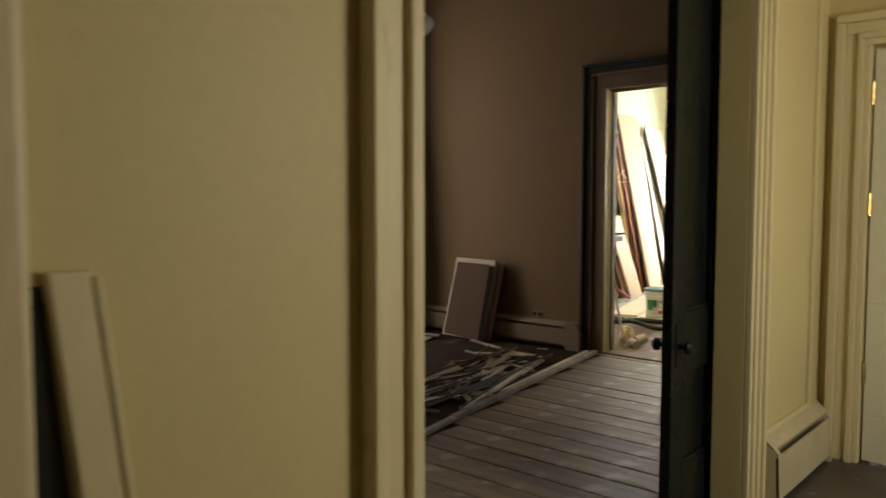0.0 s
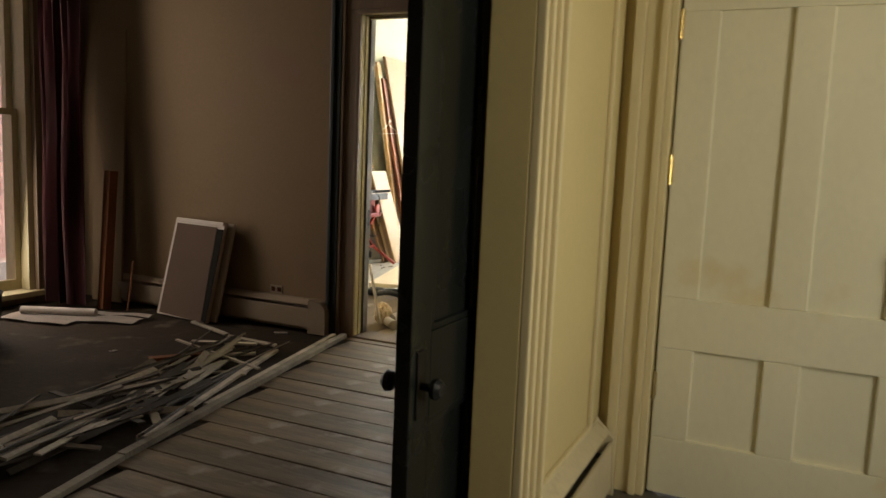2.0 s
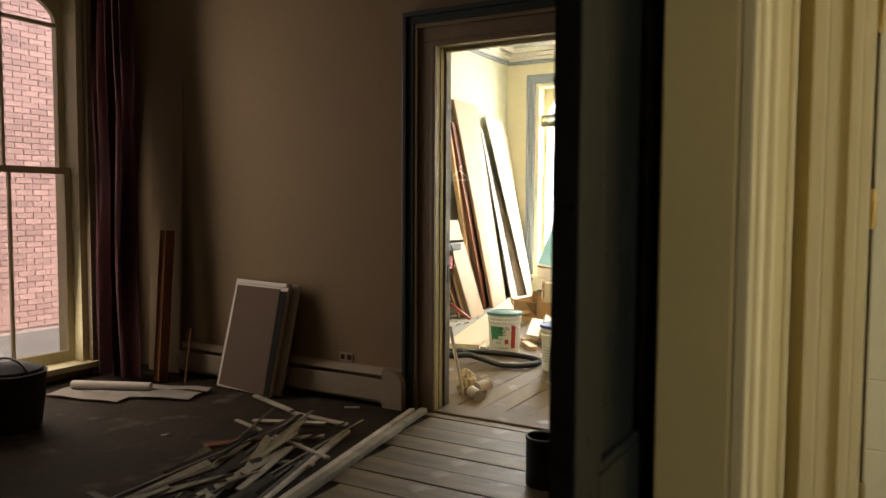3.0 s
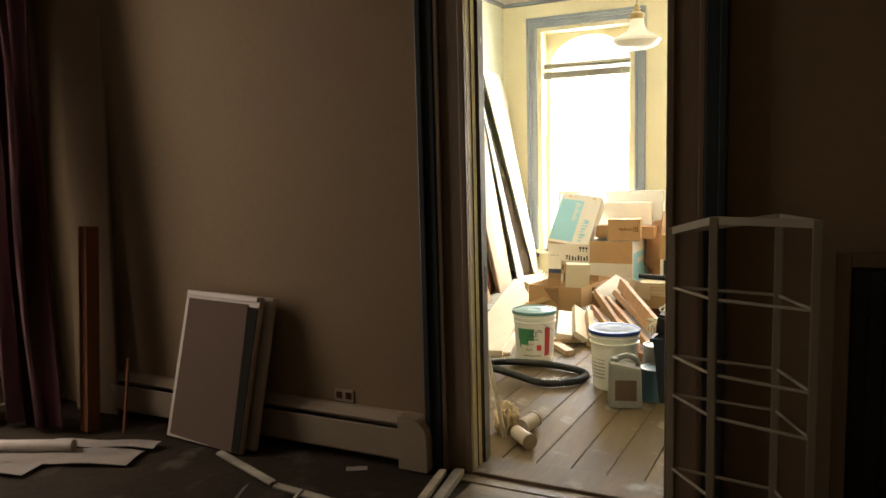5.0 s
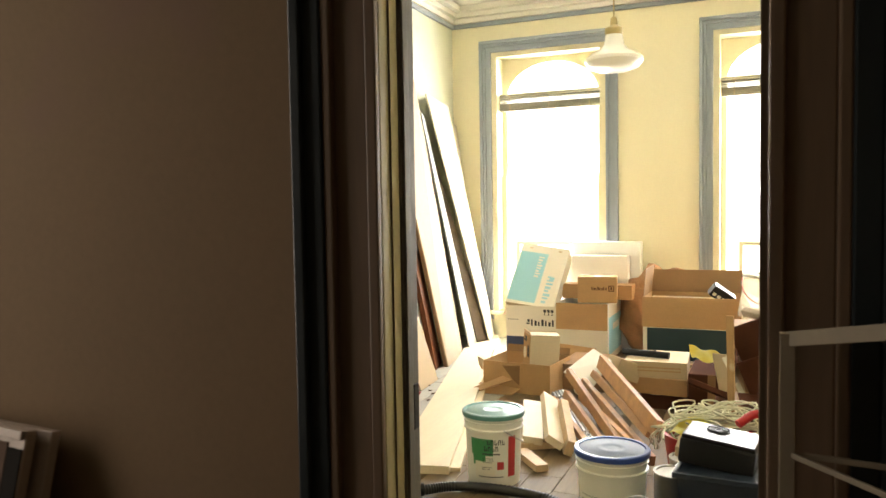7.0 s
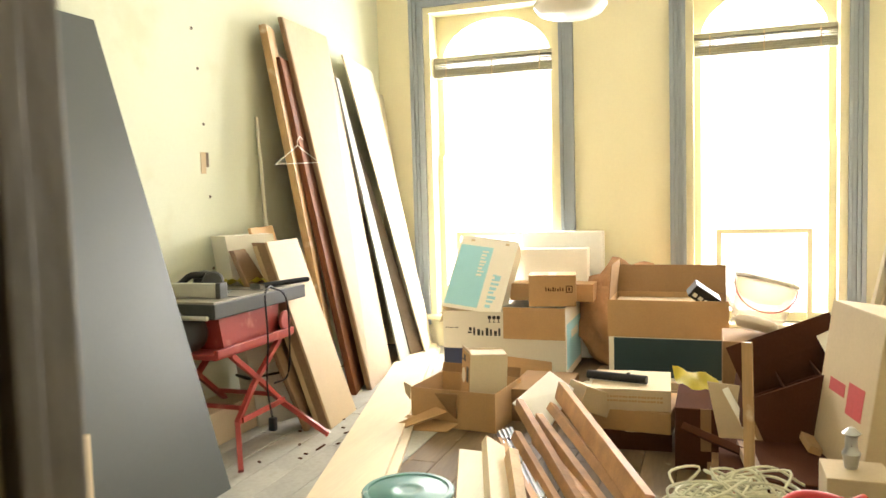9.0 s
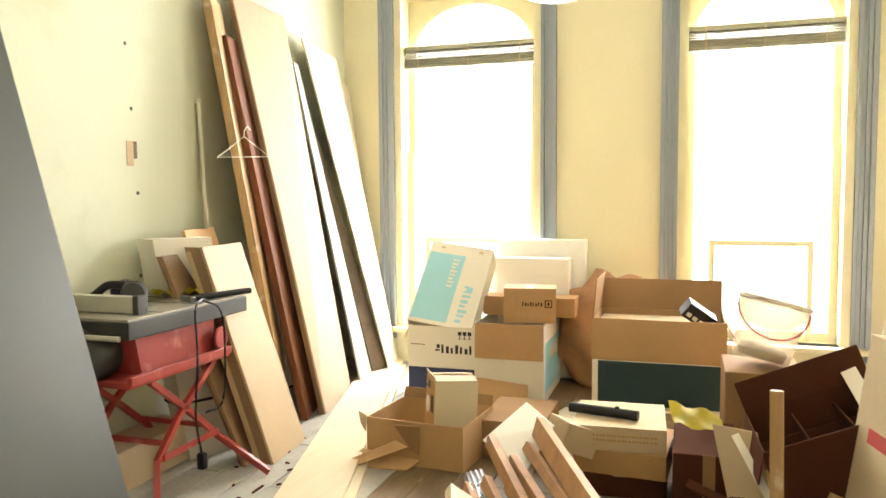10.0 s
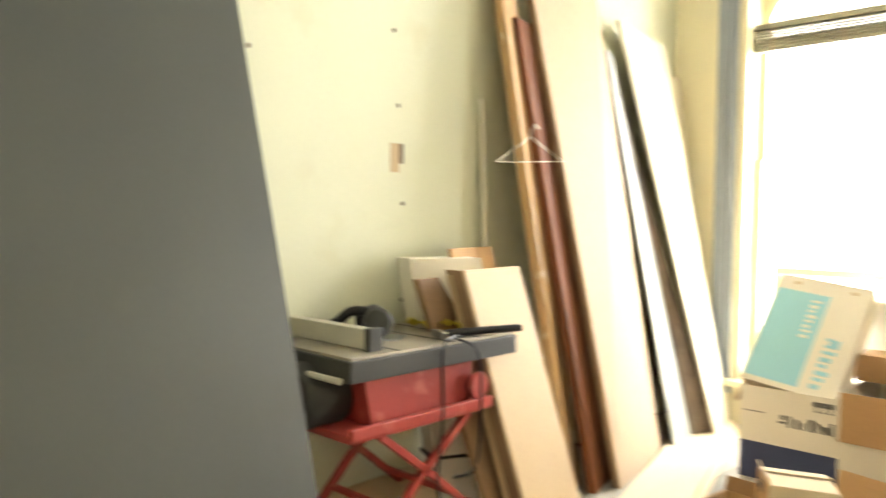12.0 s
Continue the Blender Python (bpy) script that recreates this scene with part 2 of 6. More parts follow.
RACKWHITE = mat("off_white_rack_paint", (0.33, 0.28, 0.2), 0.5, 0.85, 4, 60, 0.05)
INSUL = mat("brown_paper_wrap", (0.48, 0.26, 0.13), 0.8, 0.7, 4, 40, 0.5)
FOAM = mat("white_foam", (0.93, 0.92, 0.88), 0.7, 0.95, 4, 60, 0.05)
GROUND = mat("alley_ground", (0.2, 0.18, 0.16), 0.9, 0.7, 2, 30, 0.3)

# ---- mesh helpers ----


def finish(name, bm, material, parent=None, label="", smooth=False):
    me = bpy.data.meshes.new(name)
    bm.normal_update()
    bm.to_mesh(me)
    bm.free()
    for m in material if isinstance(material, (list, tuple)) else [material]:
        me.materials.append(m)
    if smooth:
        for p in me.polygons:
            p.use_smooth = True
        me.set_sharp_from_angle(angle=radians(40))
    ob = new(name, me)
    if parent is not None:
        ob.parent = parent
    if label:
        ob["label"] = label
    return ob


def part(name, bm, material, parent, label="", smooth=False):
    return finish(name, bm, material, parent, label, smooth)


def thing(name, label, category, m=None, group="", kind=""):
    ob = new(name)
    ob.empty_display_size = 0.1
    if m is not None:
        ob.matrix_basis = m
    return tagged(ob, label, category, group, kind)


def structure(name, bm, material, label, category, smooth=False):
    return tagged(finish(name, bm, material, None, "", smooth), label, category, "", "structure")


def join(*bms):
    """One bmesh out of several."""
    out = bms[0]
    for b in bms[1:]:
        me = bpy.data.meshes.new("joined")
        b.to_mesh(me)
        b.free()
        out.from_mesh(me)
        bpy.data.meshes.remove(me)
    return out


def block(x0, x1, y0, y1, z0, z1, bevel=0.0, m=None):
    bm = bmesh.new()
    bmesh.ops.create_cube(bm, size=1)
    for v in bm.verts:
        v.co = Vector(((x0 + x1) / 2 + v.co.x * (x1 - x0), (y0 + y1) / 2 + v.co.y * (y1 - y0), (z0 + z1) / 2 + v.co.z * (z1 - z0)))
    if bevel:
        bmesh.ops.bevel(bm, geom=list(bm.edges), offset=bevel, segments=2, affect="EDGES", profile=0.6)
    if m is not None:
        bmesh.ops.transform(bm, matrix=m, verts=bm.verts)
    return bm


def hexa(corners):
    """A solid from eight corners: four below, four above, each going round."""
    bm = bmesh.new()
    v = [bm.verts.new(c) for c in corners]
    for f in ((3, 2, 1, 0), (4, 5, 6, 7), (0, 1, 5, 4), (1, 2, 6, 5), (2, 3, 7, 6), (3, 0, 4, 7)):
        bm.faces.new([v[i] for i in f])
    return bm


def slab(foot_a, foot_b, top_a, top_b, thick, bevel=0.003):
    """A board between two foot and two top corners; its thickness goes behind the face."""
    a, b, c, d = (Vector(p) for p in (foot_a, foot_b, top_b, top_a))
    n = (b - a).cross(d - a).normalized() * -thick
    bm = hexa([a, b, b + n, a + n, d, c, c + n, d + n])
    bmesh.ops.recalc_face_normals(bm, faces=bm.faces)
    if bevel:
        bmesh.ops.bevel(bm, geom=list(bm.edges), offset=bevel, segments=1, affect="EDGES")
    return bm


def lathe(profile, seg=32, cap=True):
    bm = bmesh.new()
    rings = []
    for r, z in profile:
        rings.append([bm.verts.new((r * math.cos(2 * math.pi * i / seg), r * math.sin(2 * math.pi * i / seg), z)) for i in range(seg)])
    for a, b in zip(rings, rings[1:]):
        for i in range(seg):
            bm.faces.new((a[i], a[(i + 1) % seg], b[(i + 1) % seg], b[i]))
    if cap:
        bm.faces.new(rings[0][::-1])
        bm.faces.new(rings[-1])
    return bm


def moved(bm, m):
    bmesh.ops.transform(bm, matrix=m, verts=bm.verts)
    return bm


def tube(points, r, seg=8, closed=False):
    bm = bmesh.new()
    pts = [Vector(p) for p in points]
    rings = []
    for i, p in enumerate(pts):
        d = (pts[min(i + 1, len(pts) - 1)] - pts[max(i - 1, 0)]).normalized()
        up = Vector((0, 0, 1)) if abs(d.z) < 0.9 else Vector((0, 1, 0))
        a = d.cross(up).normalized()
        b = d.cross(a).normalized()
        rings.append([bm.verts.new(p + r * (math.cos(2 * math.pi * k / seg) * a + math.sin(2 * math.pi * k / seg) * b)) for k in range(seg)])
    for a, b in zip(rings, rings[1:]):
        for i in range(seg):
            bm.faces.new((a[i], b[i], b[(i + 1) % seg], a[(i + 1) % seg]))
    bm.faces.new(rings[0])
    bm.faces.new(rings[-1][::-1])
    return bm


def bar(a, b, w, h, roll=0.0, bevel=0.002):
    """A straight bar of section w x h from a to b."""
    a, b = Vector(a), Vector(b)
    q = (b - a).to_track_quat("X", "Z").to_matrix().to_4x4()
    return block(0, (b - a).length, -w / 2, w / 2, -h / 2, h / 2, bevel, Matrix.Translation(a) @ q @ pose(0, 0, 0, roll))


def spline(points, n=8):
    """Points along a smooth curve through the given ones."""
    p = [Vector(q) for q in points]
    p = [2 * p[0] - p[1]] + p + [2 * p[-1] - p[-2]]
    out = []
    for i in range(1, len(p) - 2):
        for k in range(n):
            t = k / n
            a, b, c, d = p[i - 1:i + 3]
            out.append(0.5 * (2 * b + (c - a) * t + (2 * a - 5 * b + 4 * c - d) * t * t + (3 * b - a - 3 * c + d) * t ** 3))
    return out + [p[-2]]


def profile_strip(length, steps, axis_z=True):
    """A moulding: steps of (from, to, proud) across its width, along z."""
    return join(*[block(a, b, -d, 0, 0, length, 0.004) for a, b, d in steps])


# ---- setting ----
H = 3.58
TH = 2.33


def wall(name, boxes, material, label):
    return structure(name, join(*[block(*b) for b in boxes]), material, label, "wall")


# hall: west wall with the wide opening to the brown room
wall("wall_hall_west", [(-1.2, -1.13, -1.6, 1.06, 0, H), (-1.2, -1.13, 3.31, 4.32, 0, H), (-1.2, -1.13, 1.06, 3.31, 2.72, H)], CREAM, "cream painted hall wall with a wide doorway")
wall("wall_brown_room_east", [(-1.26, -1.2, -1.6, 1.06, 0, H), (-1.26, -1.2, 3.31, 5.95, 0, H), (-1.26, -1.2, 1.06, 3.31, 2.72, H)], MAUVE, "brown painted wall beside the wide doorway")
wall("wall_hall_north", [(-1.2, -0.925, 4.32, 4.5, 0, H), (0.015, 1.5, 4.32, 4.5, 0, H), (-0.925, 0.015, 4.32, 4.5, 2.14, H)], CREAM, "cream painted wall round the entry door")
# the opening is added here for the hall lamp
wall("wall_hall_east", [(1.35, 1.5, -1.6, 2.25, 0, H), (1.35, 1.5, 3.25, 4.32, 0, H), (1.35, 1.5, 2.25, 3.25, 0, 0.85), (1.35, 1.5, 2.25, 3.25, 2.45, H)], CREAM, "cream painted hall wall with an added window opening")
wall("wall_south", [(-6.35, 1.5, -1.75, -1.6, 0, H)], MAUVE, "plain painted wall closing the rooms")
# brown room
wall("wall_brown_room_north", [(-6.35, -3.36, 5.95, 6.08, 0, H), (-2.45, -1.2, 5.95, 6.08, 0, H), (-3.36, -2.45, 5.95, 6.08, TH + 0.03, H)], MAUVE, "brown painted plaster wall with a doorway")
wall("wall_bright_room_south", [(-6.35, -3.36, 6.08, 6.125, 0, H), (-2.45, -1.2, 6.08, 6.125, 0, H), (-3.36, -2.45, 6.08, 6.125, TH + 0.03, H)], YELLOW, "pale yellow wall round the doorway")
WY0, WY1 = 4.46, 5.5
wall("wall_brown_room_west", [(-6.5, -6.2, -1.6, WY0, 0, H), (-6.5, -6.2, WY1, 5.95, 0, H), (-6.5, -6.2, WY0, WY1, 0, 0.1), (-6.5, -6.2, WY0, WY1, 3.0, H)], MAUVE, "brown painted wall with a tall window")
# bright room
wall("wall_bright_room_west", [(-5.85, -5.68, 6.125, 12.1, 0, H)], DRYWALL, "pale green bare drywall with screw holes")
wall("wall_bright_room_east", [(-1.26, -1.1, 6.125, 12.1, 0, H)], YELLOW, "pale yellow painted wall")
W1, W2 = (-5.23, -4.0), (-2.97, -1.79)
WB, WT = 0.3, 3.08
wall("wall_bright_room_north", [(-5.85, W1[0], 12.1, 12.45, 0, H), (W1[1], W2[0], 12.1, 12.45, 0, H), (W2[1], -1.1, 12.1, 12.45, 0, H),
     (W1[0], W1[1], 12.1, 12.45, 0, WB), (W2[0], W2[1], 12.1, 12.45, 0, WB), (W1[0], W1[1], 12.1, 12.45, WT, H), (W2[0], W2[1], 12.1, 12.45, WT, H)], YELLOW, "pale yellow wall with two tall windows")
structure("ceiling", block(-6.5, 1.5, -1.75, 12.45, H, H + 0.2), CEIL, "white painted plaster ceiling", "ceiling")
structure("floor", join(block(-6.5, -1.2, -1.75, 6.08, -0.12, -0.012)), SUBFLOOR, "dark dusty wooden subfloor with dirt", "floor")
structure("floor_hall", block(-1.2, 1.5, -1.75, 4.5, -0.12, 0.0), HALLFLOOR, "worn dark hall floor with pale scuffs", "floor")
structure("floor_bright_room", block(-5.85, -1.1, 6.08, 12.45, -0.12, -0.014), DARKGAP, "dark gaps under worn floorboards", "floor")
SKYGLOW = bpy.data.materials.new("overcast_sky_glow")
SKYGLOW.use_nodes = True
SKYGLOW.node_tree.nodes["Principled BSDF"].inputs["Base Color"].default_value = (0.8, 0.8, 0.8, 1)
SKYGLOW.node_tree.nodes["Principled BSDF"].inputs["Emission Color"].default_value = (1, 0.98, 0.95, 1)
SKYGLOW.node_tree.nodes["Principled BSDF"].inputs["Emission Strength"].default_value = 2.6
structure("backdrop_sky", block(-16, 9, 16, 16.2, -0.4, 14), SKYGLOW, "plain white overcast sky beyond the windows", "sky")
structure("ground", block(-60, 60, -60, 90, -0.6, -0.4), GROUND, "bare ground outside the house", "ground")

# moulded ceiling edge and grey picture rail in the bright room
crown = []
for k, (d, z0, z1) in enumerate(((0.05, 3.42, 3.47), (0.10, 3.47, 3.52), (0.17, 3.52, 3.579))):
    crown += [block(-5.68, -1.26, 12.1 - d, 12.1, z0, z1, 0.008), block(-5.68, -5.68 + d, 6.2, 12.1 - d, z0, z1, 0.008)]
structure("trim_crown", join(*crown), CEIL, "white stepped plaster crown moulding", "moulding")
structure("trim_picture_rail", join(block(-5.68, -1.26, 12.065, 12.1, 3.37, 3.415, 0.006), block(-5.68, -5.645, 6.2, 12.065, 3.37, 3.415, 0.006)), BLUETRIM, "blue-grey painted picture rail", "moulding")
structure("trim_ceiling_panel", join(block(-5.2, -1.7, 11.55, 11.6, 3.555, 3.579, 0.006), block(-5.25, -5.2, 6.8, 11.6, 3.555, 3.579, 0.006)), CEIL, "raised white ceiling moulding line", "moulding")


def casing(name, x0, x1, y, z0, z1, width, steps, material, label, sill=False):
    """Stepped trim round an opening in a wall that faces -y."""
    t = thing(name, label, "door trim", kind="structure")
    for side in (-1, 1):
        bits = []
        for a, b, d in steps:
            xa, xb = (x0 - b, x0 - a) if side < 0 else (x1 + a, x1 + b)
            bits.append(block(xa, xb, y - d, y, z0, z1 + a, 0.005))
        part("side_trim", join(*bits), material, t)
    part("head_trim", join(*[block(x0 - b, x1 + b, y - d, y, z1 + a, z1 + b, 0.005) for a, b, d in steps]), material, t)
    return t


# doorway between the rooms
door_steps = ((0.0, 0.03, 0.02), (0.03, 0.12, 0.012), (0.12, 0.145, 0.03))
casing("trim_doorway", -3.335, -2.475, 5.95, 0, TH, 0.15, door_steps, BROWNTRIM, "brown varnished stepped doorway trim")
casing("trim_doorway_outer", -3.48, -2.33, 5.95, 0, TH + 0.145, 0.08, ((0.0, 0.05, 0.035), (0.05, 0.08, 0.05)), TEALTRIM, "dark teal outer band of the doorway trim")
casing("trim_doorway_back", -3.335, -2.475, 6.0, 0, TH, 0.15, ((0.0, 0.001, 0.001),), BROWNTRIM, "thin brown bead in the doorway")
jamb = thing("door_frame", "yellowed painted door jamb with chipped edges", "door frame", kind="structure")
part("jamb_side", block(-3.362, -3.335, 5.952, 6.05, 0, TH, 0.004), JAMB, jamb)
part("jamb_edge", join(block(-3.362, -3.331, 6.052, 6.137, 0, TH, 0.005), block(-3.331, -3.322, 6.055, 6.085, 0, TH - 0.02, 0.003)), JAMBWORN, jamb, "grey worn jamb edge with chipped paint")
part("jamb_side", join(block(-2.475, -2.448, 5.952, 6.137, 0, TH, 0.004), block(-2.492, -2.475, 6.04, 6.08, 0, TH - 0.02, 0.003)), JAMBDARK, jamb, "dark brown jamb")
part("jamb_head", join(block(-3.362, -2.448, 5.952, 6.137, TH, TH + 0.028, 0.004), block(-3.335, -2.475, 6.04, 6.08, TH - 0.018, TH, 0.003)), JAMB, jamb)
part("strike_plate", block(-3.334, -3.326, 6.095, 6.125, 0.82, 0.94, 0.002), IRON, jamb)
part("hinge_leaf", block(-2.481, -2.474, 6.09, 6.13, 0.86, 0.96, 0.002), IRON, jamb)
part("hinge_leaf", block(-2.481, -2.474, 6.09, 6.13, 1.75, 1.85, 0.002), IRON, jamb)
structure("threshold", block(-3.335, -2.475, 5.93, 6.14, -0.012, 0.012, 0.006), PLANK2, "worn wooden door threshold", "threshold")

# wide doorway in the hall: stepped cream trim and plain reveal
hall_steps = ((0.0, 0.025, 0.03), (0.025, 0.05, 0.042), (0.05, 0.115, 0.022), (0.115, 0.14, 0.035), (0.14, 0.165, 0.05))


def side_casing(parent, y0, sign, x, z1, steps, material):
    bits = []
    for a, b, d in steps:
        ya, yb = sorted((y0 + sign * a, y0 + sign * b))
        bits.append(block(x, x + d, ya, yb, 0, z1 + a, 0.006))
    part("side_trim", join(*bits), material, parent)


tr = thing("trim_hall_doorway", "cream painted fluted trim round the wide doorway", "door trim", kind="structure")
side_casing(tr, 3.2, 1, -1.13, 2.6, hall_steps, CREAM_TRIM)
side_casing(tr, 1.19, -1, -1.13, 2.6, hall_steps, CREAM_TRIM)
part("head_trim", join(*[block(-1.13, -1.13 + d, 1.19 - b, 3.2 + b, 2.6 + a, 2.6 + b, 0.006) for a, b, d in hall_steps]), CREAM_TRIM, tr)
part("reveal", block(-1.262, -1.128, 3.2, 3.312, 0, 2.72, 0.004), CREAM, tr)
part("reveal", block(-1.262, -1.128, 1.058, 1.19, 0, 2.72, 0.004), CREAM, tr)
part("reveal", block(-1.262, -1.128, 1.19, 3.2, 2.6, 2.722, 0.004), CREAM, tr)

# panelled hall wall strip between doorway and entry door
pm = thing("trim_hall_panel", "cream painted wall panel moulding", "moulding", kind="structure")
part("panel_edge", join(block(-1.13, -1.112, 3.4, 3.42, 0.3, 2.9, 0.006), block(-1.13, -1.112, 4.1, 4.125, 0.3, 2.9, 0.006), block(-1.13, -1.112, 3.42, 4.1, 0.3, 0.325, 0.006)), CREAM_TRIM, pm)

# entry door and its trim
casing("trim_entry_door", -0.925, 0.015, 4.32, 0, 2.14, 0.16, ((0.0, 0.03, 0.03), (0.03, 0.06, 0.045), (0.06, 0.12, 0.025), (0.12, 0.16, 0.055)), CREAM_TRIM, "cream painted fluted entry door trim")
ej = thing("door_frame_entry", "cream painted entry door jamb", "door frame", kind="structure")
part("jamb_side", block(-0.926, -0.885, 4.378, 4.498, 0, 2.14), CREAM_TRIM, ej)
part("jamb_side", block(-0.025, 0.016, 4.378, 4.498, 0, 2.14), CREAM_TRIM, ej)
part("jamb_head", block(-0.885, -0.025, 4.378, 4.498, 2.1, 2.141), CREAM_TRIM, ej)
ed = thing("door_entry", "white painted four-panel entry door, yellowed and worn, closed", "door", kind="structure")
DX0, DX1, DY = -0.915, 0.005, 4.33
rails = [(DX0, DX1, 0.012, 0.25), (DX0, DX1, 0.625, 0.835), (DX0, DX1, 1.95, 2.12)]
stiles = [(DX0, -0.775), (-0.515, -0.385), (-0.128, DX1)]
bits = [block(a, b, DY, DY + 0.044, z0, z1, 0.004) for a, b, z0, z1 in rails]
bits += [block(a, b, DY, DY + 0.044, z0, z1, 0.004) for a, b in stiles for z0, z1 in ((0.25, 0.625), (0.835, 1.95))]
part("door_leaf", join(*bits), DOOR_WHITE, ed)
for a, b in ((-0.775, -0.515), (-0.385, -0.128)):
    for z0, z1 in ((0.25, 0.625), (0.835, 1.95)):
        part("door_panel", block(a, b, DY + 0.018, DY + 0.034, z0, z1), DOOR_WHITE, ed)
for z in (1.34, 0.47, 1.9):
    part("hinge", join(block(DX0 - 0.012, DX0 + 0.008, DY - 0.012, DY + 0.002, z - 0.05, z + 0.05, 0.003), moved(lathe([(0.007, -0.058), (0.007, 0.058)], 10), Matrix.Translation((DX0 - 0.002, DY - 0.012, z)))), BRASS if z > 1 else OLDBRASS, ed)
for z, r in ((1.44, 0.034), (1.305, 0.033)):
    k = part("lock_rose", moved(lathe([(r, 0), (r, 0.006), (r * 0.86, 0.014), (r * 0.55, 0.016), (r * 0.5, 0.012)], 24), pose(-0.056, DY, z, 90)), BRASS, ed, "round brass lock rose", True)
    part("lock_thumb" if z > 1.4 else "lock_cylinder", moved(lathe([(0.016, 0.014), (0.017, 0.03), (0.006, 0.034)], 16), pose(-0.056, DY, z, 90)), BRASS, k, "", True)
plate = []
for z0, z1, w in ((0.90, 1.13, 0.052), (0.885, 0.915, 0.075), (1.115, 1.145, 0.075), (0.87, 1.16, 0.035)):
    plate.append(block(-0.03 - w / 2 - 0.02, -0.03 + w / 2 - 0.02, DY - 0.008, DY + 0.001, z0, z1, 0.004))
hp = part("knob_plate", join(*plate), IRON, ed, "dark ornate iron knob plate")
part("door_knob", moved(lathe([(0.012, 0), (0.012, 0.03), (0.029, 0.04), (0.031, 0.055), (0.02, 0.068)], 20), pose(-0.05, DY - 0.006, 1.05, 90)), IRON, hp, "", True)

# black sliding door leaf standing beside the opening
bd = thing("black_door", "black-green painted panelled door standing open", "door", pose(-1.30, 2.87, 0, 0, 0, 88.5))
# along local x: from the free edge to the hidden end; local y: room side
LW, LH = 0.86, 2.55
bits = [block(a, b, 0, 0.045, z0, z1, 0.004) for a, b, z0, z1 in ((0, 0.11, 0.0, LH), (0.385, 0.475, 0.0, LH), (LW - 0.11, LW, 0.0, LH), (0.11, LW - 0.11, 0.0, 0.26), (0.11, LW - 0.11, 0.66, 0.90), (0.11, LW - 0.11, LH - 0.12, LH))]
part("door_leaf", join(*bits), BLACKDOOR, bd)
for a, b in ((0.11, 0.385), (0.475, LW - 0.11)):
    for z0, z1 in ((0.26, 0.66), (0.90, LH - 0.12)):
        part("door_panel", join(block(a, b, 0.014, 0.03, z0, z1), *[block(*q, 0.004) for q in ((a, a + 0.018, 0.002, 0.02, z0, z1), (b - 0.018, b, 0.002, 0.02, z0, z1), (a, b, 0.002, 0.02, z0, z0 + 0.018), (a, b, 0.002, 0.02, z1 - 0.018, z1))]), BLACKDOOR, bd)
kp = part("knob_plate", block(0.03, 0.08, -0.006, 0.001, 0.68, 0.86, 0.003), IRON, bd)
for s in (-1, 1):
    part("door_knob", moved(lathe([(0.01, 0), (0.01, 0.03), (0.026, 0.038), (0.029, 0.052), (0.018, 0.064)], 18), pose(0.055, 0.0 if s < 0 else 0.045, 0.765, 90 if s < 0 else -90)), BLACKPL, kp, "black round knob", True)

# ---- windows ----


def arched_sash(x0, x1, z0, z1, spring, depth, w, y):
    """A frame with an arched head: bars left, right and below, and a filled head round the arch."""
    bits = [block(x0, x0 + w, y, y + depth, z0, z1), block(x1 - w, x1, y, y + depth, z0, z1)]
    n, cx, r = 14, (x0 + x1) / 2, (x1 - x0) / 2 - w
    rise = z1 - w - spring
    for i in range(n):
        a, b = math.pi * i / n, math.pi * (i + 1) / n
        pa, pb = (cx - r * math.cos(a), spring + rise * math.sin(a)), (cx - r * math.cos(b), spring + rise * math.sin(b))
        bits.append(hexa([(pa[0], y, pa[1]), (pb[0], y, pb[1]), (pb[0], y + depth, pb[1]), (pa[0], y + depth, pa[1]), (pa[0], y, z1), (pb[0], y, z1), (pb[0], y + depth, z1), (pa[0], y + depth, z1)]))
    return join(*bits)


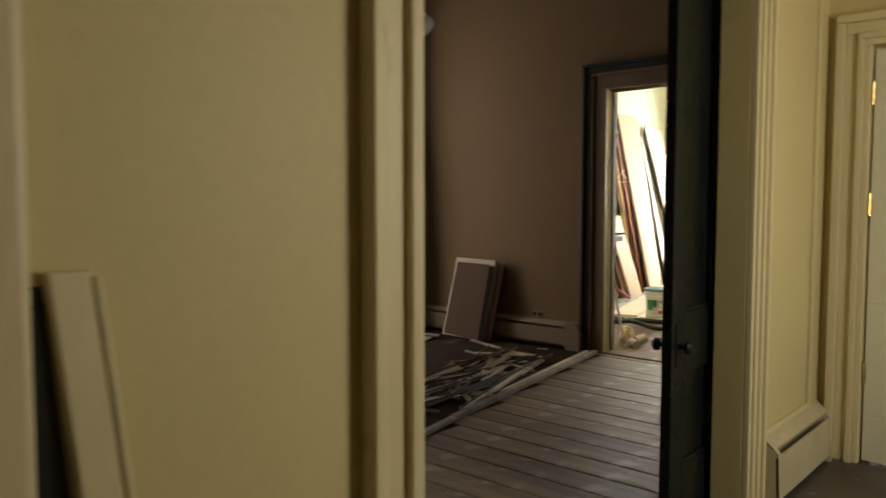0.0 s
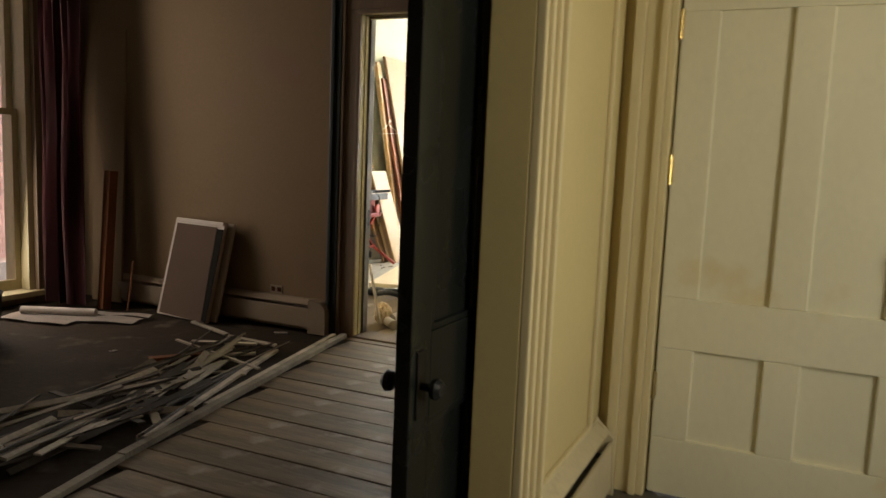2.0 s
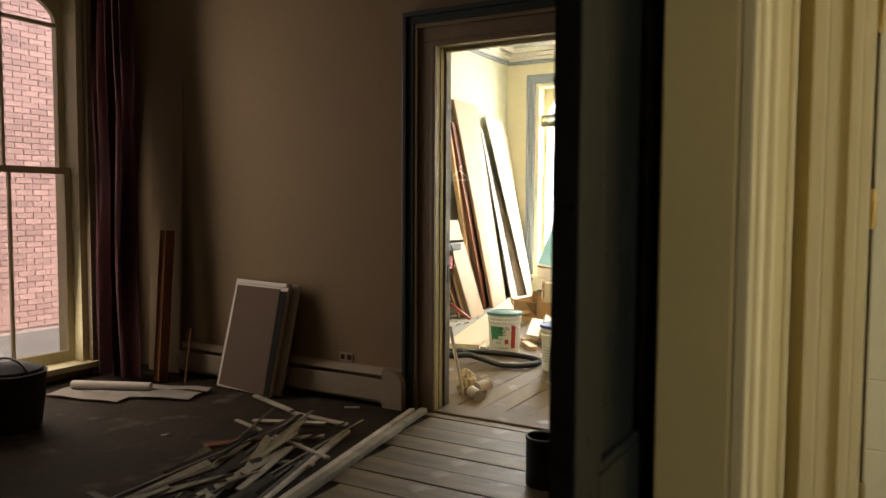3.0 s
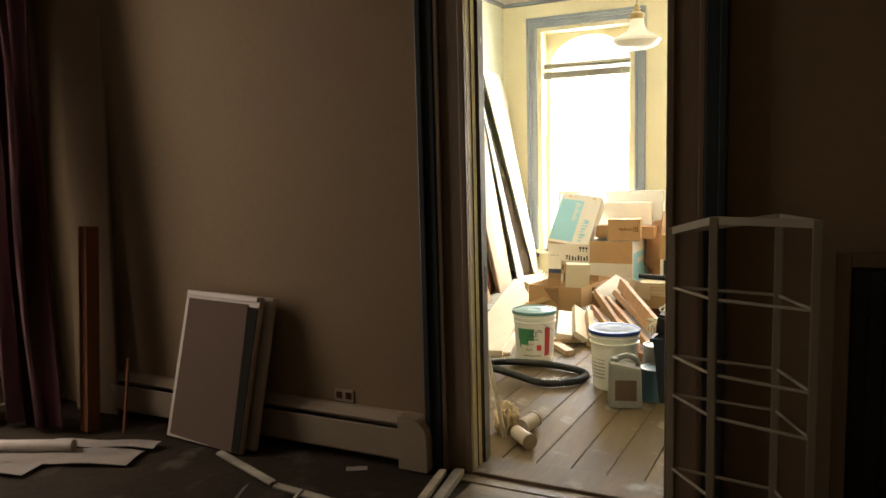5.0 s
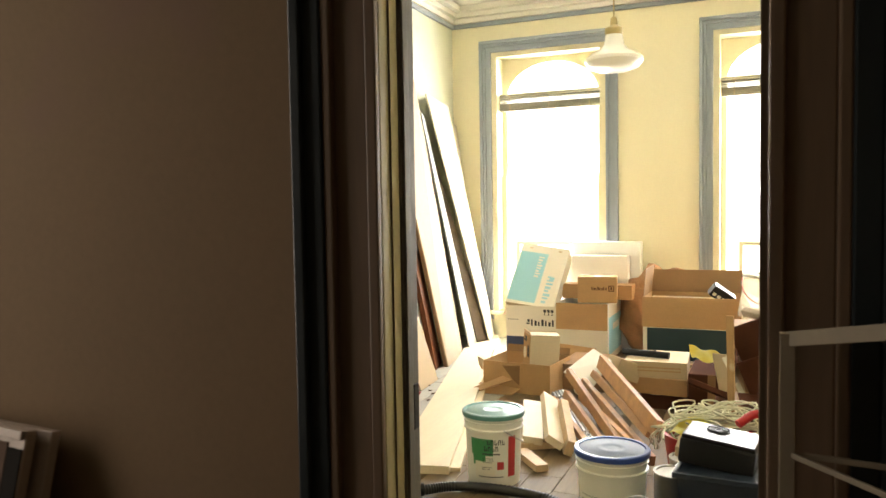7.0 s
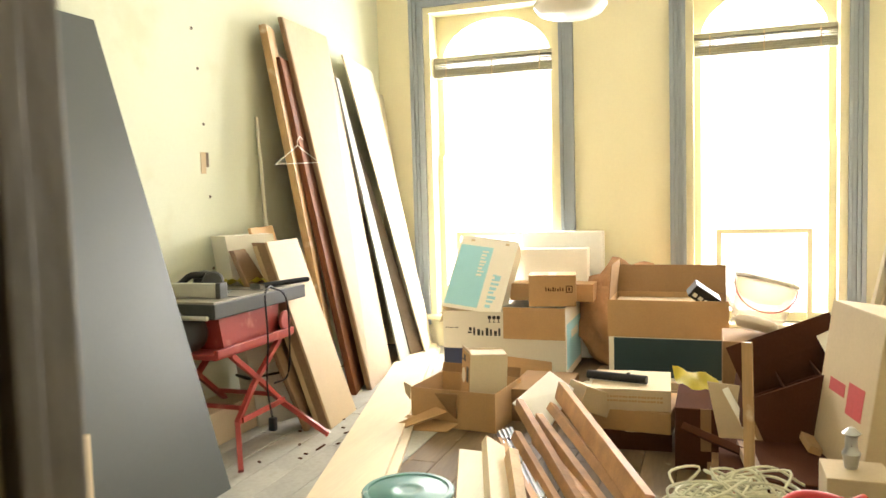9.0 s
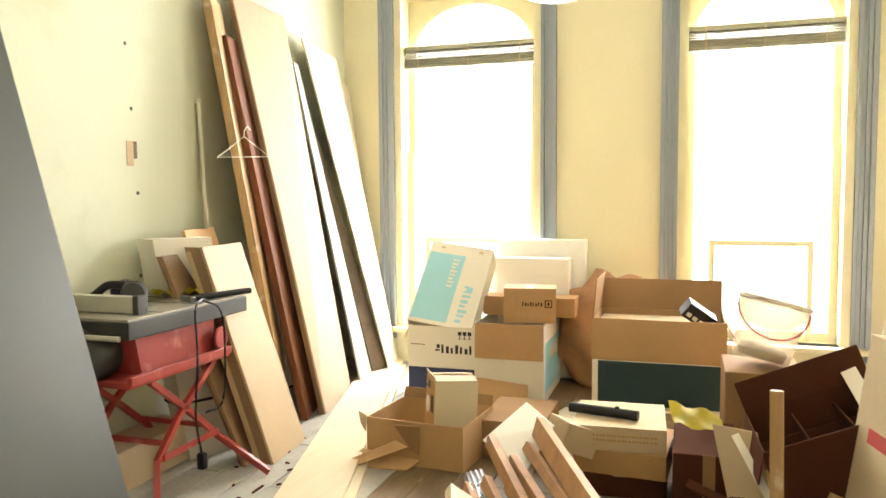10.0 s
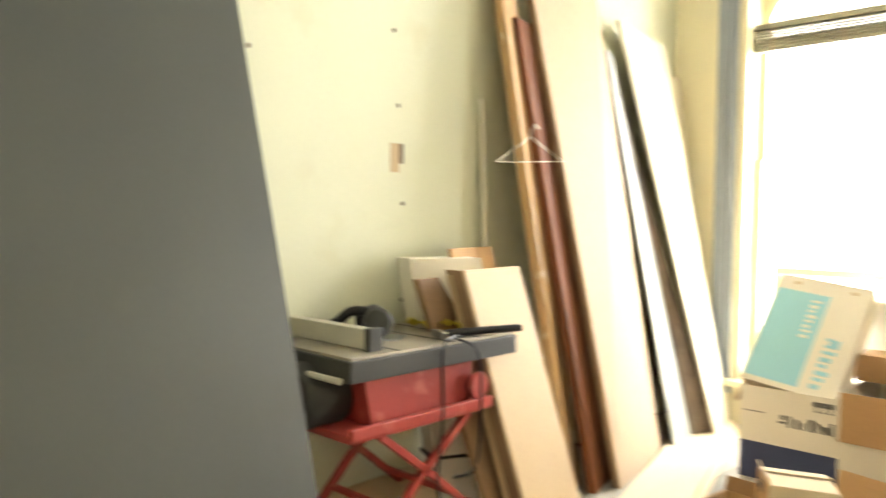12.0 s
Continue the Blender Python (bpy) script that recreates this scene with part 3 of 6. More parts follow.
def bright_window(name, x0, x1, label):
    t = thing(name, label, "window", kind="structure")
    y = 12.1
    for s, (a, b) in enumerate(((x0 - 0.125, x0), (x1, x1 + 0.125))):
        steps = ((0.0, 0.03, 0.03), (0.03, 0.06, 0.018), (0.06, 0.09, 0.03), (0.09, 0.125, 0.05))
        bits = [block(*((x0 - q, x0 - p) if s == 0 else (x1 + p, x1 + q)), y - d, y, WB - 0.1, WT + p, 0.005) for p, q, d in steps]
        part("side_trim", join(*bits), BLUETRIM, t, "blue-grey fluted trim")
    part("head_trim", join(*[block(x0 - q, x1 + q, y - d, y, WT + p, WT + q, 0.005) for p, q, d in steps]), BLUETRIM, t, "blue-grey fluted trim")
    part("window_sill", block(x0 - 0.15, x1 + 0.15, y - 0.1, y + 0.12, WB - 0.04, WB, 0.008), SASH, t)
    part("window_lining", join(block(x0, x0 + 0.06, y, y + 0.3, WB, WT), block(x1 - 0.06, x1, y, y + 0.3, WB, WT), block(x0 + 0.06, x1 - 0.06, y, y + 0.3, WT - 0.05, WT)), SASH, t)
    up = part("window_frame", arched_sash(x0 + 0.06, x1 - 0.06, 1.72, WT - 0.05, 2.62, 0.04, 0.055, y + 0.2), SASH, t)
    part("pane", block(x0 + 0.115, x1 - 0.115, y + 0.218, y + 0.222, 1.76, WT - 0.1), GLASS, up).visible_shadow = False
    lo = part("window_frame", join(block(x0 + 0.06, x0 + 0.115, y + 0.15, y + 0.19, WB, 1.76), block(x1 - 0.115, x1 - 0.06, y + 0.15, y + 0.19, WB, 1.76), block(x0 + 0.115, x1 - 0.115, y + 0.15, y + 0.19, WB, WB + 0.07)), SASH, t)
    part("pane", block(x0 + 0.115, x1 - 0.115, y + 0.168, y + 0.172, WB + 0.07, 1.72), GLASS, lo).visible_shadow = False
    bx0, bx1 = x0 + 0.23, x1 - 0.23
    part("screen_frame", join(block(bx0, bx0 + 0.04, y + 0.1, y + 0.13, WB, 1.05, 0.003), block(bx1 - 0.04, bx1, y + 0.1, y + 0.13, WB, 1.05, 0.003), block(bx0 + 0.04, bx1 - 0.04, y + 0.1, y + 0.13, 1.01, 1.05, 0.003)), SASH, t, "small cream screen frame in the lower sash")
    return t


bright_window("window_1", *W1, "tall arched sash window with blue-grey trim")
bright_window("window_2", *W2, "tall arched sash window with blue-grey trim")


def blind(x0, x1, y):
    t = thing("raised_blind", "grey-green slatted blind raised to a bundle", "window blind", group="blinds in the bright room windows")
    part("headrail", block(x0, x1, y - 0.02, y + 0.03, 2.60, 2.635, 0.004), BLIND, t)
    for i in range(7):
        part("slat", block(x0, x1, y - 0.028, y + 0.028, 2.482 + i * 0.0165, 2.489 + i * 0.0165, 0.0, None), BLIND, t)
    part("stacked_slats", block(x0 + 0.004, x1 - 0.004, y - 0.01, y + 0.018, 2.478, 2.535), BLIND, t)
    part("bottom_rail", block(x0, x1, y - 0.026, y + 0.026, 2.455, 2.478, 0.005), BLIND, t)
    for x in (x0 + 0.12, (x0 + x1) / 2, x1 - 0.12):
        part("ladder_cord", block(x - 0.005, x + 0.005, y - 0.031, y - 0.029, 2.46, 2.62), CARDTAN, t)
    part("mount", block(x0 - 0.005, x1 + 0.005, y + 0.03, y + 0.042, 2.58, 2.65), SASH, t)


blind(W1[0] + 0.065, W1[1] - 0.065, 12.2)
blind(W2[0] + 0.065, W2[1] - 0.065, 12.2)

# tall window of the brown room, looking on a brick wall
t = thing("window_3", "tall arched sash window with cream sashes, brick wall outside", "window", kind="structure")
part("side_trim", join(block(-6.2, -6.15, WY1, WY1 + 0.05, 0, 3.0, 0.006), block(-6.2, -6.165, WY1 + 0.05, WY1 + 0.12, 0, 3.0, 0.006)), BROWNTRIM, t)
part("side_trim", join(block(-6.2, -6.15, WY0 - 0.05, WY0, 0, 3.0, 0.006), block(-6.2, -6.165, WY0 - 0.12, WY0 - 0.05, 0, 3.0, 0.006)), BROWNTRIM, t)
part("head_trim", block(-6.2, -6.15, WY0 - 0.12, WY1 + 0.12, 3.0, 3.12, 0.006), BROWNTRIM, t)
part("window_lining", join(block(-6.49, -6.2, WY1 - 0.05, WY1, 0.1, 3.0), block(-6.49, -6.2, WY0, WY0 + 0.05, 0.1, 3.0), block(-6.49, -6.2, WY0 + 0.05, WY1 - 0.05, 2.95, 3.0)), JAMB, t)
part("window_sill", block(-6.5, -6.12, WY0 - 0.08, WY1 + 0.08, 0.06, 0.105, 0.006), JAMB, t)
turn = Matrix.Translation((-6.3, 0, 0)) @ pose(0, 0, 0, 0, 0, 90)
up = part("window_frame", moved(arched_sash(WY0 + 0.05, WY1 - 0.05, 1.56, 2.95, 2.68, 0.04, 0.05, 0.06), turn), JAMB, t)
part("glazing_bar", join(moved(block((WY0 + WY1) / 2 - 0.011, (WY0 + WY1) / 2 + 0.011, 0.07, 0.095, 1.6, 2.9), turn), moved(block(WY0 + 0.1, WY1 - 0.1, 0.07, 0.095, 2.66, 2.69), turn)), JAMB, up)
part("pane", moved(block(WY0 + 0.1, WY1 - 0.1, 0.08, 0.084, 1.6, 2.9), turn), GLASS, up).visible_shadow = False
lo = part("window_frame", moved(join(block(WY0 + 0.05, WY0 + 0.1, 0.0, 0.04, 0.1, 1.6), block(WY1 - 0.1, WY1 - 0.05, 0, 0.04, 0.1, 1.6), block(WY0 + 0.1, WY1 - 0.1, 0, 0.04, 0.1, 0.19), block(WY0 + 0.1, WY1 - 0.1, 0, 0.04, 1.55, 1.6)), turn), JAMB, t)
part("glazing_bar", moved(block((WY0 + WY1) / 2 - 0.011, (WY0 + WY1) / 2 + 0.011, 0.01, 0.032, 0.19, 1.55), turn), JAMB, lo)
part("pane", moved(block(WY0 + 0.1, WY1 - 0.1, 0.018, 0.022, 0.19, 1.55), turn), GLASS, lo).visible_shadow = False

# unseen hall window, added to give the hall lamp an opening
t = thing("added_hall_window", "plain cream window added out of view in the hall", "window", kind="structure")
part("window_frame", join(block(1.38, 1.44, 2.25, 2.31, 0.85, 2.45), block(1.38, 1.44, 3.19, 3.25, 0.85, 2.45), block(1.38, 1.44, 2.31, 3.19, 0.85, 0.91), block(1.38, 1.44, 2.31, 3.19, 2.39, 2.45)), SASH, t)

# ---- hall things ----


def hall_heater():
    t = thing("baseboard_heater", "cream enamel baseboard heater along the hall wall", "heater")
    x, y0, y1 = -1.128, 3.43, 4.26
    part("back_plate", block(x, x + 0.012, y0, y1, 0.0, 0.31, 0.003), HEATER, t)
    part("front_cover", hexa([(x + 0.075, y0, 0.03), (x + 0.085, y0, 0.03), (x + 0.085, y1, 0.03), (x + 0.075, y1, 0.03), (x + 0.068, y0, 0.225), (x + 0.078, y0, 0.225), (x + 0.078, y1, 0.225), (x + 0.068, y1, 0.225)]), HEATER, t)
    part("damper", hexa([(x + 0.012, y0, 0.29), (x + 0.06, y0, 0.252), (x + 0.06, y1, 0.252), (x + 0.012, y1, 0.29), (x + 0.012, y0, 0.298), (x + 0.06, y0, 0.26), (x + 0.06, y1, 0.26), (x + 0.012, y1, 0.298)]), HEATER, t)
    part("fins", block(x + 0.015, x + 0.06, y0 + 0.02, y1 - 0.02, 0.07, 0.17), FINS, t)
    for y in (y0, y1 - 0.03):
        part("end_cap", hexa([(x, y, 0), (x + 0.092, y, 0), (x + 0.092, y + 0.03, 0), (x, y + 0.03, 0), (x, y, 0.315), (x + 0.08, y, 0.24), (x + 0.08, y + 0.03, 0.24), (x, y + 0.03, 0.315)]), HEATER, t)


hall_heater()
# boards standing against the hall wall
for k, (y, w, hgt, lean) in enumerate(((0.418, 0.06, 1.26, 0.10), (0.483, 0.012, 1.25, 0.10))):
    t = thing("leaning_board", "cream painted trim board leaning against the hall wall", "board", group="boards leaning in the hall")
    part("board", slab((-1.125 + lean, y + 0.12, 0), (-1.125 + lean, y + 0.12 + w, 0), (-1.1, y, hgt), (-1.1, y + w, hgt), 0.022), CREAM_TRIM, t)
# dark sheet, narrowing upwards, between the corner trim and the boards
t = thing("dark_taper_sheet", "dark thin tapering sheet beside the leaning hall boards", "board")
part("board", slab((-1.09, 0.40, 0), (-1.09, 0.53, 0), (-1.118, 0.40, 1.24), (-1.118, 0.42, 1.24), 0.008), BLACKDOOR, t)
structure("trim_hall_corner", join(block(-1.13, -1.085, 0.2, 0.395, 0, 2.6, 0.015)), CREAM_TRIM, "cream painted rounded wall trim", "moulding")

# ---- brown room things ----


def long_heater():
    t = thing("baseboard_heater", "tan enamel baseboard heater along the brown wall", "heater")
    y, x0, x1 = 5.948, -5.75, -3.58
    part("back_plate", block(x0, x1, y - 0.012, y, 0.0, 0.245, 0.003), HEATER2, t)
    part("front_cover", block(x0, x1, y - 0.085, y - 0.075, 0.04, 0.185, 0.003), HEATER2, t)
    part("damper", hexa([(x0, y - 0.07, 0.205), (x1, y - 0.07, 0.205), (x1, y - 0.012, 0.232), (x0, y - 0.012, 0.232), (x0, y - 0.07, 0.211), (x1, y - 0.07, 0.211), (x1, y - 0.012, 0.239), (x0, y - 0.012, 0.239)]), HEATER2, t)
    part("fins", block(x0, x1 - 0.1, y - 0.065, y - 0.015, 0.07, 0.17), FINS, t)
    cap = []
    for i in range(6):
        a = i / 5 * math.pi / 2
        cap.append((x1 - 0.03 + 0.08 * math.sin(a), 0.165 + 0.08 * math.cos(a)))
    bm = bmesh.new()
    prof = [(x1 - 0.1, 0.0), (x1 - 0.1, 0.25)] + cap + [(x1 + 0.05, 0.0)]
    f = bm.faces.new([bm.verts.new((px, y - 0.098, pz)) for px, pz in prof])
    ex = bmesh.ops.extrude_face_region(bm, geom=[f])
    bmesh.ops.translate(bm, vec=(0, 0.097, 0), verts=[v for v in ex["geom"] if isinstance(v, bmesh.types.BMVert)])
    bmesh.ops.recalc_face_normals(bm, faces=bm.faces)
    part("end_cap", bm, HEATER2, t)


long_heater()
t = thing("wall_outlet", "tan double wall outlet above the heater", "outlet")
part("cover_plate", block(-4.1, -3.985, 5.944, 5.951, 0.25, 0.315, 0.003), HEATER2, t)
for x in (-4.07, -4.015):
    part("socket", block(x - 0.017, x + 0.017, 5.941, 5.946, 0.266, 0.3, 0.003), CARDDARK, t)


# two framed panels leaning on the wall
t = thing("leaning_cabinet_door", "white-edged panel leaning against the brown wall", "panel", group="panels leaning on the brown wall")
part("panel_body", slab((-4.97, 5.785, 0), (-4.462, 5.735, 0), (-4.91, 5.912, 0.77), (-4.405, 5.88, 0.765), 0.03), WHITEFRAME, t)
t = thing("leaning_cabinet_door", "mauve-grey cabinet panel with a white edge leaning on another panel", "panel", group="panels leaning on the brown wall")
fa, fb, ta, tb = Vector((-5.07, 5.735, 0)), Vector((-4.5, 5.675, 0)), Vector((-5.0, 5.885, 0.78)), Vector((-4.45, 5.835, 0.775))
part("panel_body", slab(fa, fb, ta, tb, 0.032), WHITEFRAME, t)
nrm = (fb - fa).cross(ta - fa).normalized()


def on_panel(u, v, off=0.004):
    return fa.lerp(fb, u).lerp(ta.lerp(tb, u), v) + nrm * off


part("face_sheet", slab(on_panel(0.05, 0.02), on_panel(0.9, 0.0), on_panel(0.05, 0.945), on_panel(0.86, 0.945), 0.006, 0.001), GREYPANEL, t, "mauve-grey face sheet")
# black strip between the face sheet and the panel's right edge
part("side_strip", slab(on_panel(0.905, 0.005), on_panel(0.99, 0.005), on_panel(0.865, 0.93), on_panel(0.99, 0.93), 0.006, 0.001), DARKGAP, t, "black strip along the panel edge")
part("top_strip", slab(on_panel(0.05, 0.965, 0.012), on_panel(0.985, 0.965, 0.012), on_panel(0.05, 0.998, 0.012), on_panel(0.985, 0.998, 0.012), 0.014, 0.002), WHITEFRAME, t)

# curtains


def curtain(y0, y1, x, folds, label, across=False):
    bm = bmesh.new()
    n, rows = folds * 8, 14
    grid = []
    for j in range(rows + 1):
        z = 0.03 + 3.05 * j / rows
        grid.append([bm.verts.new((x + 0.04 * math.sin(2 * math.pi * folds * i / n + 0.4 * math.sin(z * 1.7)) + 0.012 * math.sin(i * 0.7 + z * 3), y0 + (y1 - y0) * i / n + 0.05 * (1 - z / 3) * math.sin(i * 0.5), z)) for i in range(n + 1)])
    for j in range(rows):
        for i in range(n):
            bm.faces.new((grid[j][i], grid[j][i + 1], grid[j + 1][i + 1], grid[j + 1][i]))
    bmesh.ops.solidify(bm, geom=list(bm.faces), thickness=0.004)
    t = thing("curtain", label, "curtain", pose(0, 0, 0, 0, 0, -90) if across else None, "curtains of the brown room window")
    part("cloth", bm, CURTAIN, t, "", True)
    part("curtain_rod", tube([(x, y0 - 0.05, 3.09), (x, y1 + 0.05, 3.09)], 0.013), IRON, t)
    part("rod_bracket", block(x - 0.5 if across else -6.2, x, (y0 + y1) / 2 - 0.01, (y0 + y1) / 2 + 0.01, 3.075, 3.1), IRON, t)


curtain(-6.06, -5.64, -5.5, 5, "dark red floor-length curtain drawn aside", True)
curtain(3.75, 4.46, -6.02, 6, "dark red floor-length curtain drawn aside")

t = thing("wood_post", "red-brown timber post leaning in the room corner", "timber")
part("post", bar((-5.53, 5.62, 0.0), (-5.52, 5.7, 1.13), 0.075, 0.075), REDWOOD, t)
t = thing("thin_stick", "thin wooden stick leaning beside the timber post", "stick")
part("stick", bar((-5.31, 5.66, 0.004), (-5.33, 5.74, 0.4), 0.012, 0.012), REDWOOD, t)
t = thing("corner_board", "tall dark board standing in the room corner", "board")
part("board", slab((-5.93, 5.84, 0), (-5.6, 5.86, 0), (-5.93, 5.93, 2.3), (-5.6, 5.935, 2.3), 0.02), MAUVE, t)

# scuttle near the window
t = thing("coal_scuttle", "dark round scuttle with an arched handle on the floor", "bucket", pose(-5.36, 4.38, -0.012) @ Matrix.Diagonal((0.85, 0.85, 0.9, 1)))
part("body", lathe([(0.17, 0), (0.2, 0.02), (0.225, 0.2), (0.235, 0.36), (0.245, 0.38), (0.23, 0.385), (0.215, 0.36), (0.19, 0.04)], 32), DARKTUB, t, "", True)
lid = part("lid", lathe([(0.228, 0.36), (0.21, 0.40), (0.12, 0.43), (0.02, 0.436)], 32), DARKTUB, t, "", True)
part("handle", tube([(0.24 * math.cos(a), 0, 0.34 + 0.13 * math.sin(a)) for a in [math.pi * i / 12 for i in range(13)]], 0.009), IRON, t)

# papers and torn sheets by the window
rng = random.Random(5)


def sheet(name, cx, cy, lx, ly, rot, material, label, category, z=0.0, bumps=0.012, tilt=(0, 0)):
    bm = bmesh.new()
    nx, ny = 8, 5
    ph = rng.uniform(0, 6)
    g = [[bm.verts.new(((i / nx - 0.5) * lx + rng.uniform(-1, 1) * lx * 0.015 * (j in (0, ny)), (j / ny - 0.5) * ly + rng.uniform(-1, 1) * ly * 0.05 * (i in (0, nx)), bumps * (0.6 + 0.5 * math.sin(i * 1.3 + ph) * math.cos(j * 1.1 + ph)) if bumps else 0)) for i in range(nx + 1)] for j in range(ny + 1)]
    for j in range(ny):
        for i in range(nx):
            bm.faces.new((g[j][i], g[j][i + 1], g[j + 1][i + 1], g[j + 1][i]))
    bmesh.ops.solidify(bm, geom=list(bm.faces), thickness=0.003)
    t = thing(name, label, category, pose(cx, cy, z, tilt[0], tilt[1], rot))
    part("sheet", bm, material, t, "", True)
    return t


sheet("torn_paper", -5.3, 5.30, 0.75, 0.2, 22, PAPER, "crumpled pale torn paper on the floor", "paper")
sheet("torn_paper", -5.6, 5.1, 0.6, 0.25, 12, PAPER, "crumpled pale torn paper on the floor", "paper")
sheet("torn_paper", -5.25, 5.48, 0.6, 0.1, 20, PAPER, "crumpled pale torn paper strip on the floor", "paper", 0.01)
t = thing("paper_roll", "rolled pale paper lying by the window", "paper")
part("roll", tube([(-5.85, 5.12, 0.035), (-5.32, 5.36, 0.035)], 0.032, 14), PAPER, t, "", True)
sheet("paper_scrap", -3.87, 5.78, 0.1, 0.05, 30, PAPER, "small pale paper scrap on the dark floor", "paper", -0.008, 0.004)
sheet("paper_scrap", -4.45, 4.75, 0.05, 0.03, 70, PAPER, "small pale paper scrap on the dark floor", "paper", -0.008, 0.004)

# battens along the edge of the boards
for k, (a, b, w, h) in enumerate((((-3.385, 5.9), (-3.0, 3.5), 0.045, 0.03), ((-3.46, 5.88), (-3.16, 4.2), 0.035, 0.022), ((-3.55, 5.3), (-3.1, 3.7), 0.04, 0.02), ((-3.0, 3.5), (-2.75, 2.3), 0.045, 0.025))):
    t = thing("edge_batten", "pale grey wooden batten along the floorboards", "batten", group="battens along the floor edge")
    part("batten", bar((*a, h / 2), (*b, h / 2), w, h), LATHMAT, t)
# split lath in a loose heap
for k in range(64):
    u = rng.random()
    cx, cy = -3.68 + 0.3 * u + rng.gauss(0, 0.13), 4.85 - 1.7 * u + rng.gauss(0, 0.2)
    ln = rng.uniform(0.35, 1.25)
    ang = radians(rng.gauss(99, 15) if rng.random() < 0.86 else rng.uniform(0, 180))
    z0, z1 = rng.uniform(0.006, 0.07), rng.uniform(0.006, 0.1)
    d = Vector((math.cos(ang), math.sin(ang), 0)) * ln / 2
    t = thing("lath_strip", "grey split wooden lath in a loose heap on the floor", "lath", group="heap of split lath")
    part("strip", bar(Vector((cx, cy, z0)) - d, Vector((cx, cy, z1)) + d, rng.uniform(0.022, 0.045), rng.uniform(0.007, 0.014), rng.uniform(-35, 35), 0.0015), LATHDARK if rng.random() < 0.42 else LATHMAT, t)
for a, b in (((-4.62, 5.66), (-4.1, 5.45)), ((-4.1, 5.46), (-3.62, 5.39)), ((-4.2, 5.2), (-3.75, 5.35)), ((-4.0, 4.85), (-3.6, 5.15)), ((-3.9, 4.6), (-3.35, 4.75))):
    t = thing("lath_strip", "grey split wooden lath lying flat on the floor", "lath", group="heap of split lath")
    part("strip", bar((*a, 0.0), (*b, 0.014), 0.035, 0.012, 8), LATHMAT, t)
t = thing("short_block", "short red-brown wood offcut on the dark floor", "wood offcut")
part("block", bar((-4.0, 4.62, 0.02), (-3.78, 4.86, 0.03), 0.06, 0.05), REDWOOD, t)

t = thing("paint_can", "black paint can with a worn lid on the floorboards", "paint can", pose(-2.25, 5.12, 0.0))
part("body", lathe([(0.08, 0), (0.083, 0.006), (0.083, 0.225), (0.086, 0.232)], 28), BLACKPL, t, "", True)
part("lid", lathe([(0.086, 0.228), (0.087, 0.238), (0.078, 0.24), (0.074, 0.232), (0.02, 0.232)], 28), IRON, t, "", True)

# white standing rack near the doorway
rk = thing("shelf_rack", "off-white slim open shelf rack beside the doorway", "shelf")
P = [Vector((-2.44, 5.88, 0)), Vector((-2.26, 5.66, 0)), Vector((-1.935, 5.55, 0)), Vector((-2.06, 5.82, 0))]
RH = 1.215
for i, p in enumerate(P):
    part("post", bar(p, p + Vector((0, 0, RH - (0.06 if i == 0 else 0))), 0.028, 0.028), RACKWHITE, rk)
for z in (RH - 0.012, 0.925, 0.655, 0.5, 0.2):
    for i in range(4):
        a, b = P[i], P[(i + 1) % 4]
        part("rail", bar(a + Vector((0, 0, z - 0.06 * (z > 1 and i == 0))), b + Vector((0, 0, z - 0.06 * (z > 1 and i == 3))), 0.014 if z > 1 else 0.007, 0.028 if z > 1 else 0.011), RACKWHITE, rk)
# framed dark front beside it, of unclear use, built with upright slats
sh = thing("framed_dark_front", "dark slatted front in a pale frame against the wall", "shutter")
part("frame", join(block(-1.88, -1.83, 5.86, 5.90, 0, 1.08, 0.004), block(-1.33, -1.28, 5.86, 5.90, 0, 1.08, 0.004), block(-1.83, -1.33, 5.86, 5.90, 1.03, 1.08, 0.004)), BROWNTRIM, sh)
part("back_board", block(-1.83, -1.33, 5.89, 5.948, 0, 1.03), BLACKDOOR, sh)
for i in range(9):
    part("slat", block(-1.825 + i * 0.055, -1.782 + i * 0.055, 5.872, 5.889, 0.02, 1.02, 0.004), BLACKDOOR, sh)


def pendant(name, x, y, z, r, drop, label):
    t = thing(name, label, "ceiling lamp", pose(x, y, z))
    part("shade", lathe([(0.02 * r, 0.0), (0.55 * r, 0.005), (0.86 * r, 0.03), (r, 0.075), (0.985 * r, 0.1), (0.8 * r, 0.135), (0.5 * r, 0.165), (0.34 * r, 0.21), (0.3 * r, 0.27), (0.26 * r, 0.30)], 40), OPAL, t, "white opal schoolhouse glass shade", True)
    part("fitter", lathe([(0.29 * r, 0.285), (0.31 * r, 0.30), (0.31 * r, 0.335), (0.14 * r, 0.36), (0.1 * r, 0.42)], 24), OLDBRASS, t, "", True)
    part("chain", tube([(0, 0, 0.41), (0, 0, drop)], 0.006), OLDBRASS, t)
    part("canopy", lathe([(0.06, drop - 0.03), (0.055, drop - 0.01), (0.03, drop)], 20), OLDBRASS, t, "", True)


pendant("pendant_lamp", -3.61, 10.45, 2.48, 0.23, H - 2.48, "white opal glass schoolhouse pendant lamp on a chain")
pendant("pendant_lamp", -3.5, 3.55, 2.42, 0.22, H - 2.42, "white opal glass pendant lamp in the dark room")

# ---- bright room things ----
# grey sheet leaning on the drywall
t = thing("grey_board", "smooth satin grey door slab leaning against the drywall", "door slab")
part("slab", slab((-4.97, 7.3, 0.0), (-4.97, 8.6, 0), (-5.64, 7.3, 2.3), (-5.64, 8.6, 2.3), 0.035), GREYDOOR, t)
